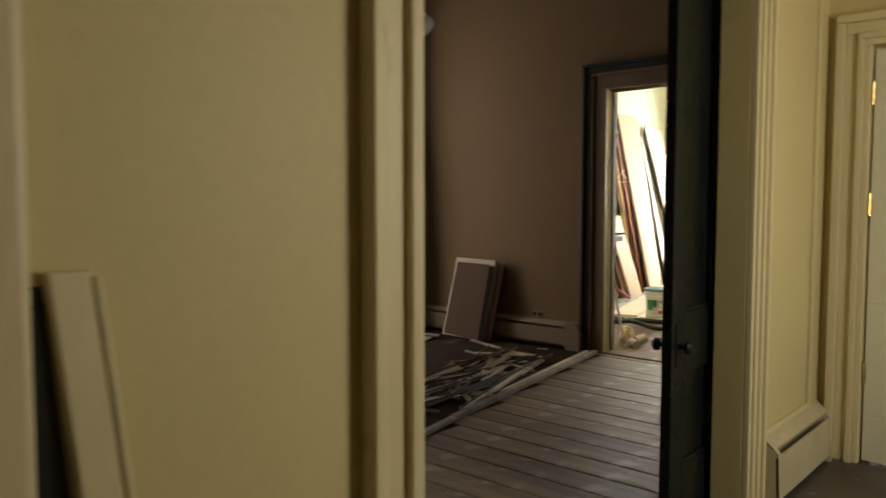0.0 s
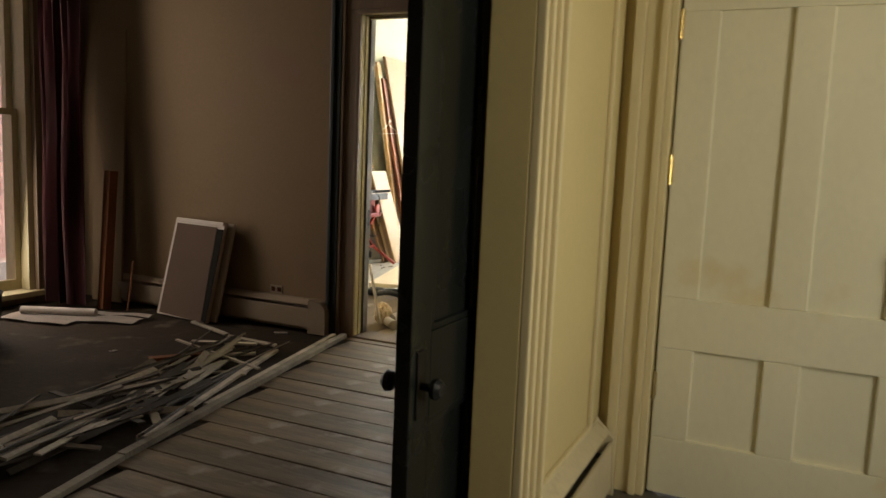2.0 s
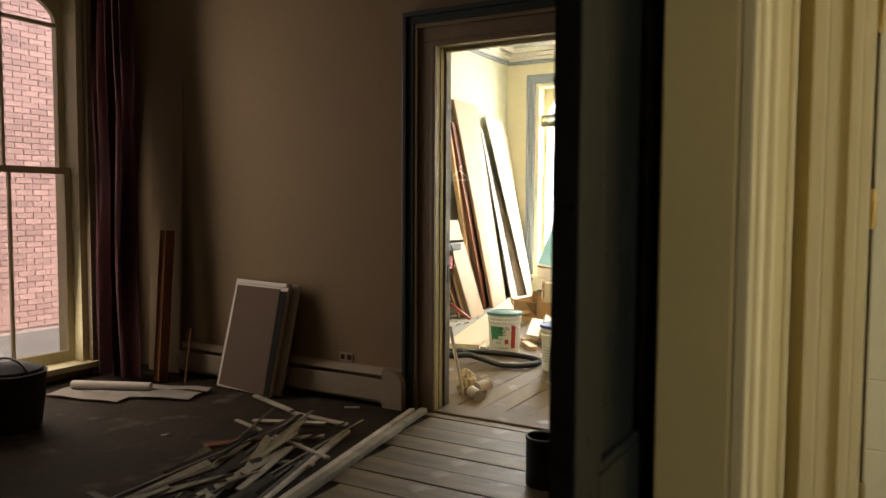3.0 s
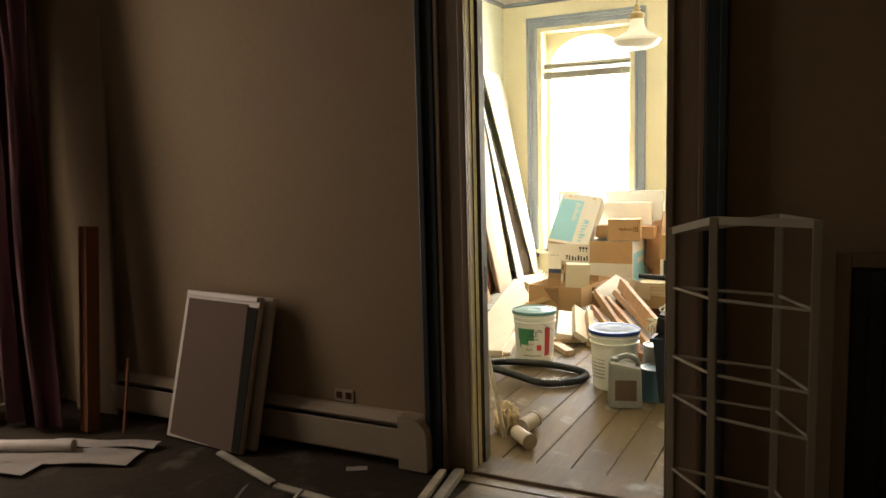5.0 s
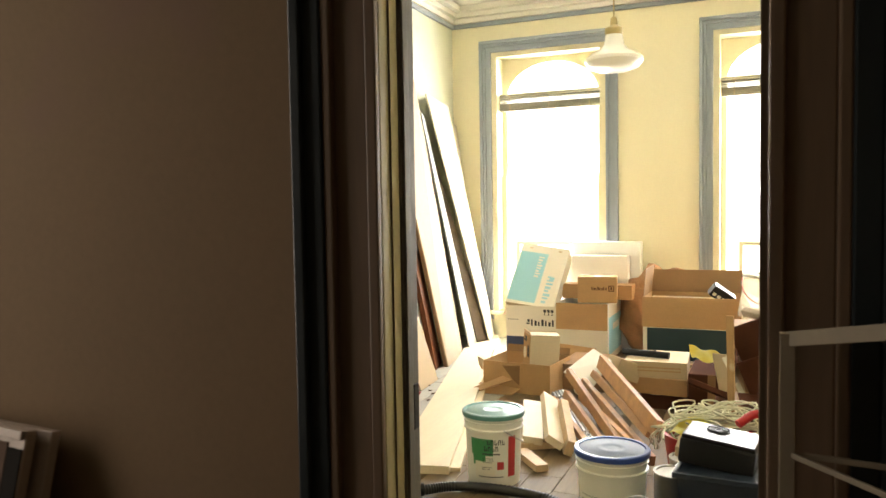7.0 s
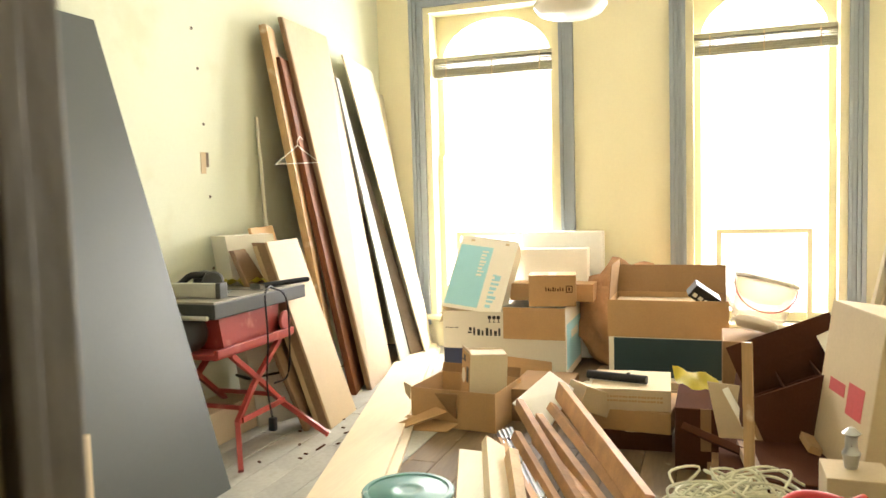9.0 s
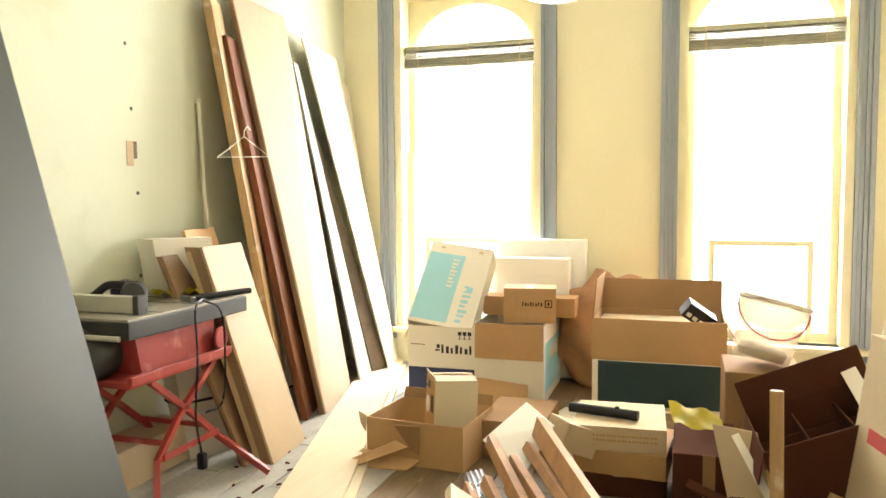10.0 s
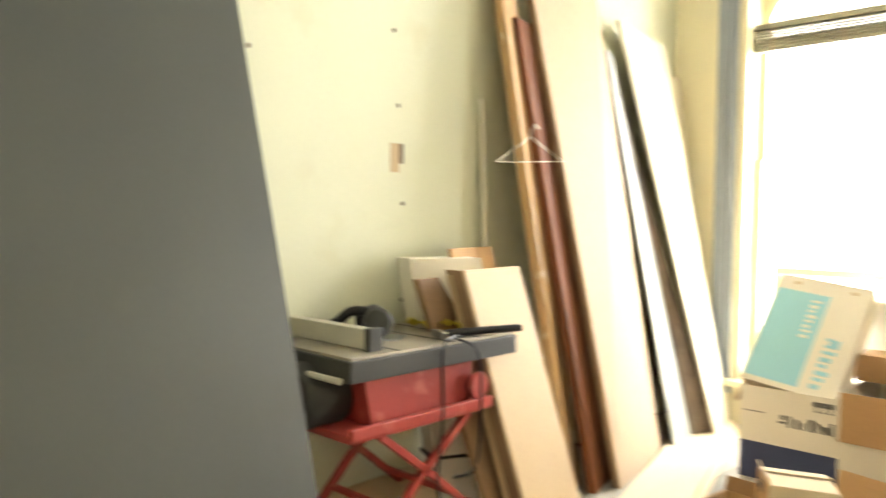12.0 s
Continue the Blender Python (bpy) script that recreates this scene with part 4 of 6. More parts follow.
# holes and slot in the drywall
for y, z in ((9.4, 2.42), (9.44, 2.19), (9.47, 1.86), (9.5, 1.42), (9.52, 1.13), (10.05, 1.83), (9.5, 0.98), (8.7, 2.0)):
    t = thing("screw_hole", "small dark screw hole in the drywall", "hole", group="screw holes in the drywall")
    part("hole", moved(lathe([(0.011, 0), (0.009, 0.004), (0.003, 0.002)], 10), pose(-5.681, y, z, 0, 90)), GREENEDGE, t)
t = thing("box_cutout", "small rectangular outlet cut-out in the drywall", "cut-out")
part("wood_back", block(-5.684, -5.677, 9.425, 9.475, 1.56, 1.69), MDF, t, "tan wood seen inside the hole")
part("dark_side", block(-5.684, -5.676, 9.475, 9.5, 1.6, 1.69), GREENEDGE, t)

# tan sheets leaning by the saw
for k, (fy0, fy1, ty0, ty1, fx0, fx1, tx0, tx1, h, mt, th) in enumerate((
        (9.50, 9.8, 9.36, 9.66, -5.06, -5.12, -5.43, -5.46, 1.1, MDFDARK, 0.03),
        (9.57, 9.98, 9.48, 9.89, -4.94, -4.975, -5.28, -5.31, 1.14, MDF, 0.1))):
    t = thing("leaning_sheet", ("brown" if k == 0 else "tan") + " fibreboard sheet leaning against the wall", "board", group="fibreboard sheets by the saw")
    part("sheet", slab((fx0, fy0, 0), (fx1, fy1, 0), (tx0, ty0, h), (tx1, ty1, h), th), mt, t)
    part("sheet_edge", slab((fx0 - 0.012, fy0 - 0.004, 0.003), (fx0 - th, fy0 - 0.004, 0.003), (tx0 - 0.012, ty0 - 0.004, h - 0.003), (tx0 - th, ty0 - 0.004, h - 0.003), 0.003, 0.0), MDFDARK, t, "darker brown sheet edge")
t = thing("white_stack", "pale strapped carton standing against the drywall", "carton")
part("carton", hexa([(-5.4, 9.5, 0), (-5.25, 9.8, 0), (-5.38, 9.86, 0), (-5.53, 9.56, 0), (-5.5, 9.38, 1.18), (-5.36, 9.68, 1.18), (-5.5, 9.74, 1.18), (-5.65, 9.44, 1.18)]), CARDWHITE, t)
part("strap", hexa([(-5.435, 9.45, 0.3), (-5.28, 9.76, 0.3), (-5.40, 9.82, 0.3), (-5.57, 9.52, 0.3), (-5.437, 9.448, 0.315), (-5.282, 9.758, 0.315), (-5.402, 9.82, 0.315), (-5.572, 9.52, 0.315)]), BLACKPL, t)
t = thing("cardboard_sheet", "brown cardboard flap sheet on the leaning boards", "cardboard")
part("sheet", slab((-5.42, 9.62, 1.0), (-5.5, 10.02, 1.0), (-5.47, 9.6, 1.22), (-5.55, 9.98, 1.22), 0.02), CARD, t)
t = thing("low_carton", "flat tan carton on the floor under the saw", "carton")
part("carton", block(-5.66, -5.42, 8.8, 9.6, 0, 0.2, 0.008), CARDTAN, t)

# old posts, door skin, wallboards leaning towards the corner
t = thing("leaning_post", "orange old wooden door post leaning on the wall", "timber", group="timber leaning in the corner")
part("post", slab((-5.2, 10.2, 0), (-5.28, 10.4, 0), (-5.56, 10.02, 2.56), (-5.61, 10.2, 2.56), 0.05), POSTWOOD, t)
t = thing("leaning_post", "red-brown wooden post leaning on the wall", "timber", group="timber leaning in the corner")
part("post", slab((-5.14, 10.32, 0), (-5.22, 10.62, 0), (-5.53, 10.13, 2.36), (-5.585, 10.38, 2.36), 0.045), REDWOOD, t)
t = thing("leaning_pipe", "pale thin pipe standing by the drywall", "pipe")
part("pipe", tube([(-5.55, 10.0, 0), (-5.66, 10.02, 1.95)], 0.014), ALU, t)
t = thing("leaning_door_skin", "pale primed door leaning against the wall", "door slab", group="boards leaning in the corner")
part("slab", slab((-5.09, 10.47, 0), (-5.22, 11.14, 0), (-5.58, 10.27, 2.66), (-5.62, 10.98, 2.66), 0.035), PINK, t)
part("slab_edge", slab((-5.1, 10.465, 0.003), (-5.13, 10.463, 0.003), (-5.585, 10.265, 2.657), (-5.615, 10.263, 2.657), 0.003, 0), MDFDARK, t, "darker door edge")
t = thing("leaning_strip", "blue-grey narrow sheet leaning between the boards", "board", group="boards leaning in the corner")
part("sheet", slab((-5.17, 11.22, 0), (-5.2, 11.5, 0), (-5.57, 11.02, 2.35), (-5.6, 11.14, 2.35), 0.015), SLATE, t)
t = thing("leaning_torn_board", "dark torn paper-backed board leaning in the corner", "board", group="boards leaning in the corner")
part("sheet", slab((-5.19, 11.5, 0), (-5.13, 11.68, 0.0), (-5.6, 11.13, 2.3), (-5.62, 11.16, 2.3), 0.015), GREENEDGE, t)
t = thing("leaning_wallboard", "cream wallboard sheet leaning in the room corner", "board", group="boards leaning in the corner")
part("sheet", slab((-5.1, 11.62, 0.0), (-5.2, 12.06, 0), (-5.58, 11.17, 2.55), (-5.6, 11.78, 2.5), 0.014), CREAMBOARD, t)
t = thing("leaning_wallboard", "cream wallboard offcut behind a larger sheet", "board", group="boards leaning in the corner")
part("sheet", slab((-5.22, 11.72, 0.0), (-5.3, 12.06, 0), (-5.6, 11.6, 2.33), (-5.63, 12.06, 2.33), 0.014), CREAMBOARD, t)
# wire hanger on the post
t = thing("wire_hanger", "white wire coat hanger hooked on the leaning post", "hanger", pose(-5.38, 10.06, 1.62, 0, 0, 75))
part("wire", tube([(-0.2, 0, 0), (0.2, 0, 0.02), (0.03, 0, 0.11), (0.0, 0, 0.13), (-0.03, 0, 0.11), (-0.2, 0, 0)], 0.0035, 6), CARDWHITE, t)
part("hook", tube([(0, 0, 0.13), (0, 0, 0.16), (0.025, 0, 0.19), (0.05, 0, 0.17)], 0.0035, 6), CARDWHITE, t)


def floor_plank():
    t = thing("long_board", "long pale planed board lying on the floor", "board")
    part("board", hexa([(-4.33, 7.86, -0.0), (-4.02, 7.94, 0), (-5.14, 12.0, 0), (-5.42, 11.93, 0), (-4.33, 7.86, 0.045), (-4.02, 7.94, 0.045), (-5.14, 12.0, 0.045), (-5.42, 11.93, 0.045)]), PALEPLANK, t)
    u = thing("long_board", "long pale board under another board on the floor", "board")
    part("board", hexa([(-4.05, 7.98, 0.0), (-3.98, 8.0, 0), (-5.08, 11.9, 0), (-5.14, 11.88, 0), (-4.05, 7.98, 0.022), (-3.98, 8.0, 0.022), (-5.08, 11.9, 0.022), (-5.14, 11.88, 0.022)]), PALEPLANK, u)


floor_plank()


# table saw on its folding stand
def table_saw():
    t = thing("table_saw", "red portable table saw on a folding stand", "table saw", pose(-5.14, 8.76, 0) @ Matrix.Diagonal((1, 1, 1.035, 1)))
    # local x: towards the room; y: along the wall; the front corner is the origin
    top = part("table_top", join(block(-0.5, 0, 0.0, 0.88, 0.825, 0.85, 0.004)), SAWTOP, t, "dusty grey saw table top")
    for y in (0.22, 0.5, 0.66):
        part("slot", block(-0.5, 0.0, y, y + 0.012, 0.8495, 0.8515), SAWDARK, top)
    part("apron", join(block(-0.02, 0.012, -0.01, 0.89, 0.765, 0.84, 0.006), block(-0.5, 0.0, -0.012, 0.012, 0.765, 0.84, 0.006)), SAWDARK, t, "dark cast table edge")
    part("side_rail", tube([(-0.5, -0.03, 0.775), (-0.02, -0.03, 0.775)], 0.012), ALU, t)
    f = part("rip_fence", block(-0.62, -0.07, 0.13, 0.18, 0.853, 0.925, 0.004), ALU, t, "aluminium rip fence")
    part("fence_clamp", block(-0.08, -0.05, 0.125, 0.19, 0.845, 0.93, 0.004), SAWDARK, f)
    part("housing", hexa([(-0.43, 0.14, 0.585), (-0.05, 0.14, 0.585), (-0.05, 0.66, 0.585), (-0.43, 0.66, 0.585), (-0.45, 0.1, 0.80), (-0.06, 0.1, 0.80), (-0.06, 0.7, 0.80), (-0.45, 0.7, 0.80)]), SAWRED, t)
    part("motor", moved(lathe([(0.11, 0), (0.12, 0.03), (0.12, 0.16), (0.09, 0.2)], 24), pose(-0.25, 0.14, 0.69, 90)), SAWDARK, t, "dark round motor housing", True)
    part("flange", join(block(-0.46, 0.0, 0.0, 0.74, 0.56, 0.588, 0.006), block(-0.015, 0.012, 0.0, 0.74, 0.572, 0.612, 0.005)), SAWRED, t)
    part("handwheel", moved(lathe([(0.05, 0), (0.056, 0.012), (0.05, 0.022), (0.012, 0.022)], 20), pose(-0.02, 0.67, 0.66, 0, 90)), SAWRED, t, "", True)
    for x in (-0.42, -0.02):
        a = [(x, 0.15, 0.56), (x, 0.42, 0.36), (x, 0.62, 0.2), (x + (0.27 if x > -0.1 else 0), 0.68, 0.012)]
        b = [(x, 0.62, 0.56), (x, 0.34, 0.36), (x, 0.18, 0.2), (x + (0.12 if x > -0.1 else 0), 0.02, 0.012)]
        for pts in (a, b):
            part("leg", join(*[bar(p, q, 0.028, 0.028) for p, q in zip(pts, pts[1:])]), SAWRED, t)
    for y, z in ((0.55, 0.26), (0.25, 0.26)):
        part("cross_bar", bar((-0.42, y, z), (-0.02, y, z), 0.022, 0.022), SAWRED, t)
    part("brace", bar((0.0, 0.2, 0.21), (0.0, 0.62, 0.215), 0.012, 0.03), SAWRED, t)
    part("power_cord", tube(spline([(-0.05, 0.62, 0.852), (0.01, 0.5, 0.87), (0.03, 0.42, 0.83), (0.035, 0.42, 0.6), (0.03, 0.40, 0.35), (0.035, 0.43, 0.16)], 6), 0.006, 6), BLACKPL, t)
    part("plug", block(0.015, 0.055, 0.415, 0.45, 0.09, 0.165, 0.008), BLACKPL, t)
    part("power_cord", tube(spline([(0.01, 0.5, 0.87), (0.05, 0.60, 0.8), (0.05, 0.62, 0.55), (0.04, 0.60, 0.36), (0.0, 0.52, 0.33)], 6), 0.006, 6), BLACKPL, t)


table_saw()
t = thing("circular_saw", "dark circular saw lying on the saw table", "power tool", pose(-5.45, 9.08, 0.88, 0, 0, 30))
part("blade_guard", moved(lathe([(0.02, -0.025), (0.052, -0.022), (0.06, -0.011), (0.06, 0.011), (0.052, 0.022), (0.02, 0.025)], 28), pose(0.06, 0, 0.062, 90)), SAWDARK, t, "grey steel guard", True)
part("motor", moved(lathe([(0.045, 0), (0.055, 0.02), (0.055, 0.1), (0.04, 0.12)], 20), pose(0, 0.02, 0.065, -90)), BLACKPL, t, "", True)
part("handle", tube(spline([(0.02, 0.02, 0.1), (-0.06, 0.02, 0.1), (-0.12, 0.02, 0.055), (-0.18, 0.02, 0.03)], 5), 0.02, 10), BLACKPL, t, "", True)
part("base_plate", block(-0.1, 0.15, -0.05, 0.08, 0, 0.006, 0.002), STEEL, t)
t = thing("hammer", "hammer with a dark handle on the saw table", "hammer", pose(-5.2, 9.38, 0.897, 0, 0, 70))
part("handle", tube([(-0.08, 0, 0), (0.02, 0, 0.002), (0.12, 0, 0.003), (0.28, 0, 0.004)], 0.016, 10), BLACKPL, t, "black rubber grip", True)
part("head", join(block(-0.11, -0.08, -0.05, 0.05, -0.014, 0.014, 0.005)), STEEL, t)
sheet("yellow_cloth", -5.42, 9.45, 0.24, 0.16, 40, YELLOWCLOTH, "crumpled yellow plastic sheet on the saw table", "plastic sheet", 0.882, 0.05)
for k in range(14):
    x, y = -4.95 + rng.uniform(-0.25, 0.3), 9.4 + rng.uniform(-0.5, 0.9)
    t = thing("wood_chip", "small dark wood chip on the grey floor", "debris", pose(x, y, 0.0, 0, 0, rng.uniform(0, 180)), "wood chips on the floor")
    part("chip", block(-0.012 - 0.03 * (k % 5 == 0), 0.012 + 0.04 * (k % 5 == 0), -0.006, 0.006, 0, 0.007, 0.002), CARDDARK, t)


# cartons
def carton(name, label, w, d, h, m, outer, inner=None, flaps=(), thick=0.006, group="cartons in the bright room"):
    """An open or closed carton; local origin at the middle of its base, front towards -y. flaps: (side, degrees from upright outward)."""
    t = thing(name, label, "carton", m, group)
    inner = inner or outer
    walls = dict(front=block(-w / 2, w / 2, -d / 2, -d / 2 + thick, 0, h), back=block(-w / 2, w / 2, d / 2 - thick, d / 2, 0, h),
                 left=block(-w / 2, -w / 2 + thick, -d / 2 + thick, d / 2 - thick, 0, h), right=block(w / 2 - thick, w / 2, -d / 2 + thick, d / 2 - thick, 0, h))
    for k in ("front", "back", "left", "right"):
        part("side", walls[k], outer, t)
    part("bottom", block(-w / 2 + thick, w / 2 - thick, -d / 2 + thick, d / 2 - thick, 0.002, 0.008), inner, t)
    if not flaps:
        part("lid", join(block(-w / 2, -0.002, -d / 2, d / 2, h, h + 0.005), block(0.002, w / 2, -d / 2, d / 2, h, h + 0.005)), outer, t)
        part("tape", block(-0.03, 0.03, -d / 2 - 0.001, d / 2 + 0.001, h + 0.005, h + 0.0065), CARDTAN, t)
    for side, ang, ln in flaps:
        if side in ("front", "back"):
            s = -1 if side == "front" else 1
            bm = block(-w / 2 + 0.004, w / 2 - 0.004, -0.003, 0.003, 0, ln)
            mm = pose(0, s * (d / 2 - 0.003), h, -s * ang)
        else:
            s = -1 if side == "left" else 1
            bm = block(-0.003, 0.003, -d / 2 + 0.004, d / 2 - 0.004, 0, ln)
            mm = pose(s * (w / 2 - 0.003), 0, h, 0, s * ang)
        part("flap", moved(bm, mm), inner, t)
    return t


def printed(t, x0, x1, z0, z1, d, material, name="print", y=None, off=0.0015):
    return part(name, block(x0, x1, -d / 2 - off, -d / 2, z0, z1), material, t)


def bars(t, x0, x1, z, h, n, d, material=None):
    bits = []
    w = (x1 - x0) / n
    for i in range(n):
        bits.append(block(x0 + i * w, x0 + i * w + w * (0.6 + 0.25 * ((i * 7) % 3) / 2), -d / 2 - 0.002, -d / 2, z - h / 2, z + h / 2))
    part("print", join(*bits), material or INK, t)


def strokes(t, x0, x1, z0, z1, n, d, material, thick=0.16, upright=False, off=0.002):
    """A line of n plain marks, each one plain bar; upright turns the line to run up the face."""
    bits = []
    w = (x1 - x0) / n if not upright else (z1 - z0) / n
    for i in range(n):
        marks = [(0.0, 0.3 + thick * (1 + i % 2), 0.0, 1.0 - 0.18 * (i % 3))]
        for a, b, c, e in marks:
            if upright:
                bits.append(block(x0 + (x1 - x0) * c, x0 + (x1 - x0) * e, -d / 2 - off, -d / 2, z1 - (i + b) * w, z1 - (i + a) * w))
            else:
                bits.append(block(x0 + (i + a) * w, x0 + (i + b) * w, -d / 2 - off, -d / 2, z0 + (z1 - z0) * c, z0 + (z1 - z0) * e))
    return part("print", join(*bits), material, t)


# open white carton with a navy base, and the tilted one standing in it
a = carton("carton", "open white printed carton with a navy base band", 0.49, 0.5, 0.49, pose(-4.515, 11.36, 0), CARDWHITE, CARDTAN, (("left", 160, 0.1),))
printed(a, -0.243, 0.243, 0.004, 0.2, 0.5, NAVY)
strokes(a, 0.0, 0.235, 0.305, 0.365, 7, 0.5, INK)
part("print", join(block(-0.045, -0.012, -0.252, -0.25, 0.32, 0.332), block(-0.035, -0.012, -0.252, -0.25, 0.34, 0.365)), INK, a)
for x in (0.12, 0.155, 0.19):
    part("print", join(block(x, x + 0.026, -0.252, -0.25, 0.435, 0.46), block(x + 0.01, x + 0.016, -0.252, -0.25, 0.412, 0.435), block(x + 0.003, x + 0.023, -0.252, -0.25, 0.408, 0.413)), INK, a)
bars(a, -0.225, -0.12, 0.36, 0.006, 6, 0.5)
b = carton("carton", "white and blue printed carton tilted back in another carton", 0.47, 0.2, 0.68, pose(-4.55, 11.2, 0.435, -38, 8, 2), CARDWHITE, CARDTAN, (("front", -78, 0.09), ("back", -80, 0.1)))
printed(b, -0.225, 0.045, 0.03, 0.59, 0.2, CYAN)
strokes(b, -0.035, 0.015, 0.3, 0.55, 8, 0.2, CARDWHITE, 0.14, True, 0.004)
strokes(b, 0.1, 0.165, 0.03, 0.27, 6, 0.2, CYAN, 0.16, True)
part("print", join(block(0.1, 0.165, -0.102, -0.1, 0.29, 0.302), block(0.12, 0.165, -0.102, -0.1, 0.302, 0.34), block(0.1, 0.13, -0.102, -0.1, 0.33, 0.345)), CYAN, b)
for x in (-0.14, 0.15):
    part("staple_tab", block(x - 0.016, x + 0.016, -0.104, -0.1, 0.63, 0.648, 0.001), CARDTAN, b)
# white and cyan carton with a folded-down brown flap
c = carton("carton", "white and blue carton with a brown flap folded down", 0.48, 0.68, 0.53, pose(-4.035, 11.44, 0), CARDWHITE, CARD, (("front", 178, 0.24), ("back", 60, 0.2)))
part("print", block(0.24, 0.2415, -0.3, 0.3, 0.06, 0.4), CYAN, c)
part("print", join(*[block(0.2415, 0.243, -0.12 + 0.05 * i, -0.085 + 0.05 * i, 0.27, 0.33) for i in range(6)]), CARDWHITE, c)
t = thing("cardboard_flap", "brown cardboard sheet standing against the white carton", "cardboard")
part("sheet", slab((-4.26, 11.0, 0), (-3.88, 10.99, 0), (-4.26, 11.085, 0.16), (-3.9, 11.08, 0.13), 0.005), CARD, t)
c2 = carton("carton", "long flat brown carton across other cartons", 0.66, 0.22, 0.13, pose(-3.97, 11.55, 0.535), CARD)
d = carton("carton", "small brown printed carton on top of other cartons", 0.35, 0.24, 0.23, pose(-3.92, 11.27, 0.535, 0, 0, 9), CARD)
strokes(d, -0.05, 0.09, 0.115, 0.145, 8, 0.24, CARDDARK)
part("print", join(block(0.1, 0.15, -0.122, -0.12, 0.105, 0.112), block(0.1, 0.15, -0.122, -0.12, 0.15, 0.157), block(0.1, 0.107, -0.122, -0.12, 0.112, 0.15), block(0.143, 0.15, -0.122, -0.12, 0.112, 0.15), block(0.118, 0.132, -0.122, -0.12, 0.12, 0.142)), CARDDARK, d)
# white foam blocks behind
t = thing("foam_block", "white foam packing block behind the cartons", "foam block")
part("block", block(-4.3, -3.62, 11.86, 12.0, 0.0, 1.06, 0.01), FOAM, t)
t = thing("foam_block", "white foam packing slab lying behind the cartons", "foam block")
part("block", block(-4.34, -3.72, 11.7, 11.84, 0.56, 0.93, 0.01), FOAM, t)
# brown wrapped roll behind
t = thing("wrapping_heap", "crumpled brown paper wrapping behind the cartons", "wrapping paper")
bm = bmesh.new()
bmesh.ops.create_icosphere(bm, subdivisions=4, radius=1)
for v in bm.verts:
    n = noise.fractal(v.co * 1.8, 1.0, 2.0, 4) * 0.25
    v.co = Vector((-3.45 + 0.34 * v.co.x * (1 + n), 11.78 + 0.24 * v.co.y * (1 + n), max(0.0, 0.38 + 0.44 * v.co.z * (1 + n))))
part("paper", bm, INSUL, t, "", True)
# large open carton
e = carton("carton", "large open brown carton with a dark teal printed base", 0.77, 0.5, 0.54, pose(-3.06, 11.06, 0.1), CARD, CARDMID, (("back", 14, 0.2), ("left", -5, 0.24), ("right", 150, 0.2)))
printed(e, -0.385, 0.385, 0.0, 0.29, 0.5, CARDWHITE, off=0.002)
part("print", block(-0.35, 0.36, -0.2545, -0.252, 0.02, 0.285), TEALPRINT, e)
part("inner_flap", block(-0.36, 0.2, -0.2, 0.2, 0.5, 0.506), CARDTAN, e)
part("sleeve", block(-0.39, 0.39, -0.258, -0.25, 0.3, 0.545), CARD, e)
for x0, x1, z0, z1 in ((-3.48, -2.6, 0, 0.049), (-3.45, -2.55, 0.05, 0.1)):
    t = thing("flattened_carton", "flattened tan carton under the large open carton", "cardboard", group="flattened cartons on the floor")
    part("sheet", block(x0, x1, 10.76, 11.34, z0, z1, 0.004), CARDTAN, t)
t = thing("black_parts_box", "black boxed part poking out of the open carton", "box", pose(-2.86, 11.0, 0.62, 20, 35, 20))
part("body", block(-0.1, 0.1, -0.05, 0.05, 0, 0.1, 0.006), BLACKPL, t)
part("print", join(*[block(-0.08 + i * 0.045, -0.05 + i * 0.045, -0.052, -0.05, 0.02, 0.045) for i in range(4)]), CARDWHITE, t)
t = thing("paper_sheets", "loose pale papers on the floor between cartons", "paper")
part("sheets", join(*[block(-0.12, 0.12, -0.09, 0.09, 0, 0.004, 0, pose(-3.58 + 0.07 * (i % 3), 10.6 + 0.09 * i, 0.002 + 0.005 * i, 0, 0, 25 * i)) for i in range(6)]), CARDWHITE, t)
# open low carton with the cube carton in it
f = carton("carton", "open torn brown carton on the floor", 0.55, 0.44, 0.23, pose(-4.21, 9.98, 0, 0, 0, -6), CARD, CARDMID, (("back", 20, 0.06),))
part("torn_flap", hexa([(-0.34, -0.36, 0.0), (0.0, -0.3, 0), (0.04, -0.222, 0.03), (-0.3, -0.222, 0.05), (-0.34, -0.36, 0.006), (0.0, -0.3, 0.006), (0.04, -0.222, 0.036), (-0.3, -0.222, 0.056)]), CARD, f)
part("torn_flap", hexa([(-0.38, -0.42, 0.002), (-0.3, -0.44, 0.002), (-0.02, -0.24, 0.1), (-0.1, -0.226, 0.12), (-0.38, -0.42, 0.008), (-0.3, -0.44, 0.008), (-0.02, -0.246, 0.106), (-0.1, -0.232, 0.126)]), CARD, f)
part("torn_flap", hexa([(-0.02, -0.23, 0.1), (0.03, -0.228, 0.06), (0.03, -0.222, 0.06), (-0.02, -0.223, 0.1), (-0.1, -0.25, 0.21), (0.05, -0.26, 0.22), (0.05, -0.252, 0.224), (-0.1, -0.243, 0.214)]), CARDMID, f)
part("torn_edge", hexa([(-0.31, -0.226, 0.19), (-0.28, -0.226, 0.15), (-0.28, -0.221, 0.15), (-0.31, -0.221, 0.19), (-0.32, -0.23, 0.26), (-0.27, -0.23, 0.24), (-0.27, -0.224, 0.24), (-0.32, -0.224, 0.26)]), CARDTAN, f)
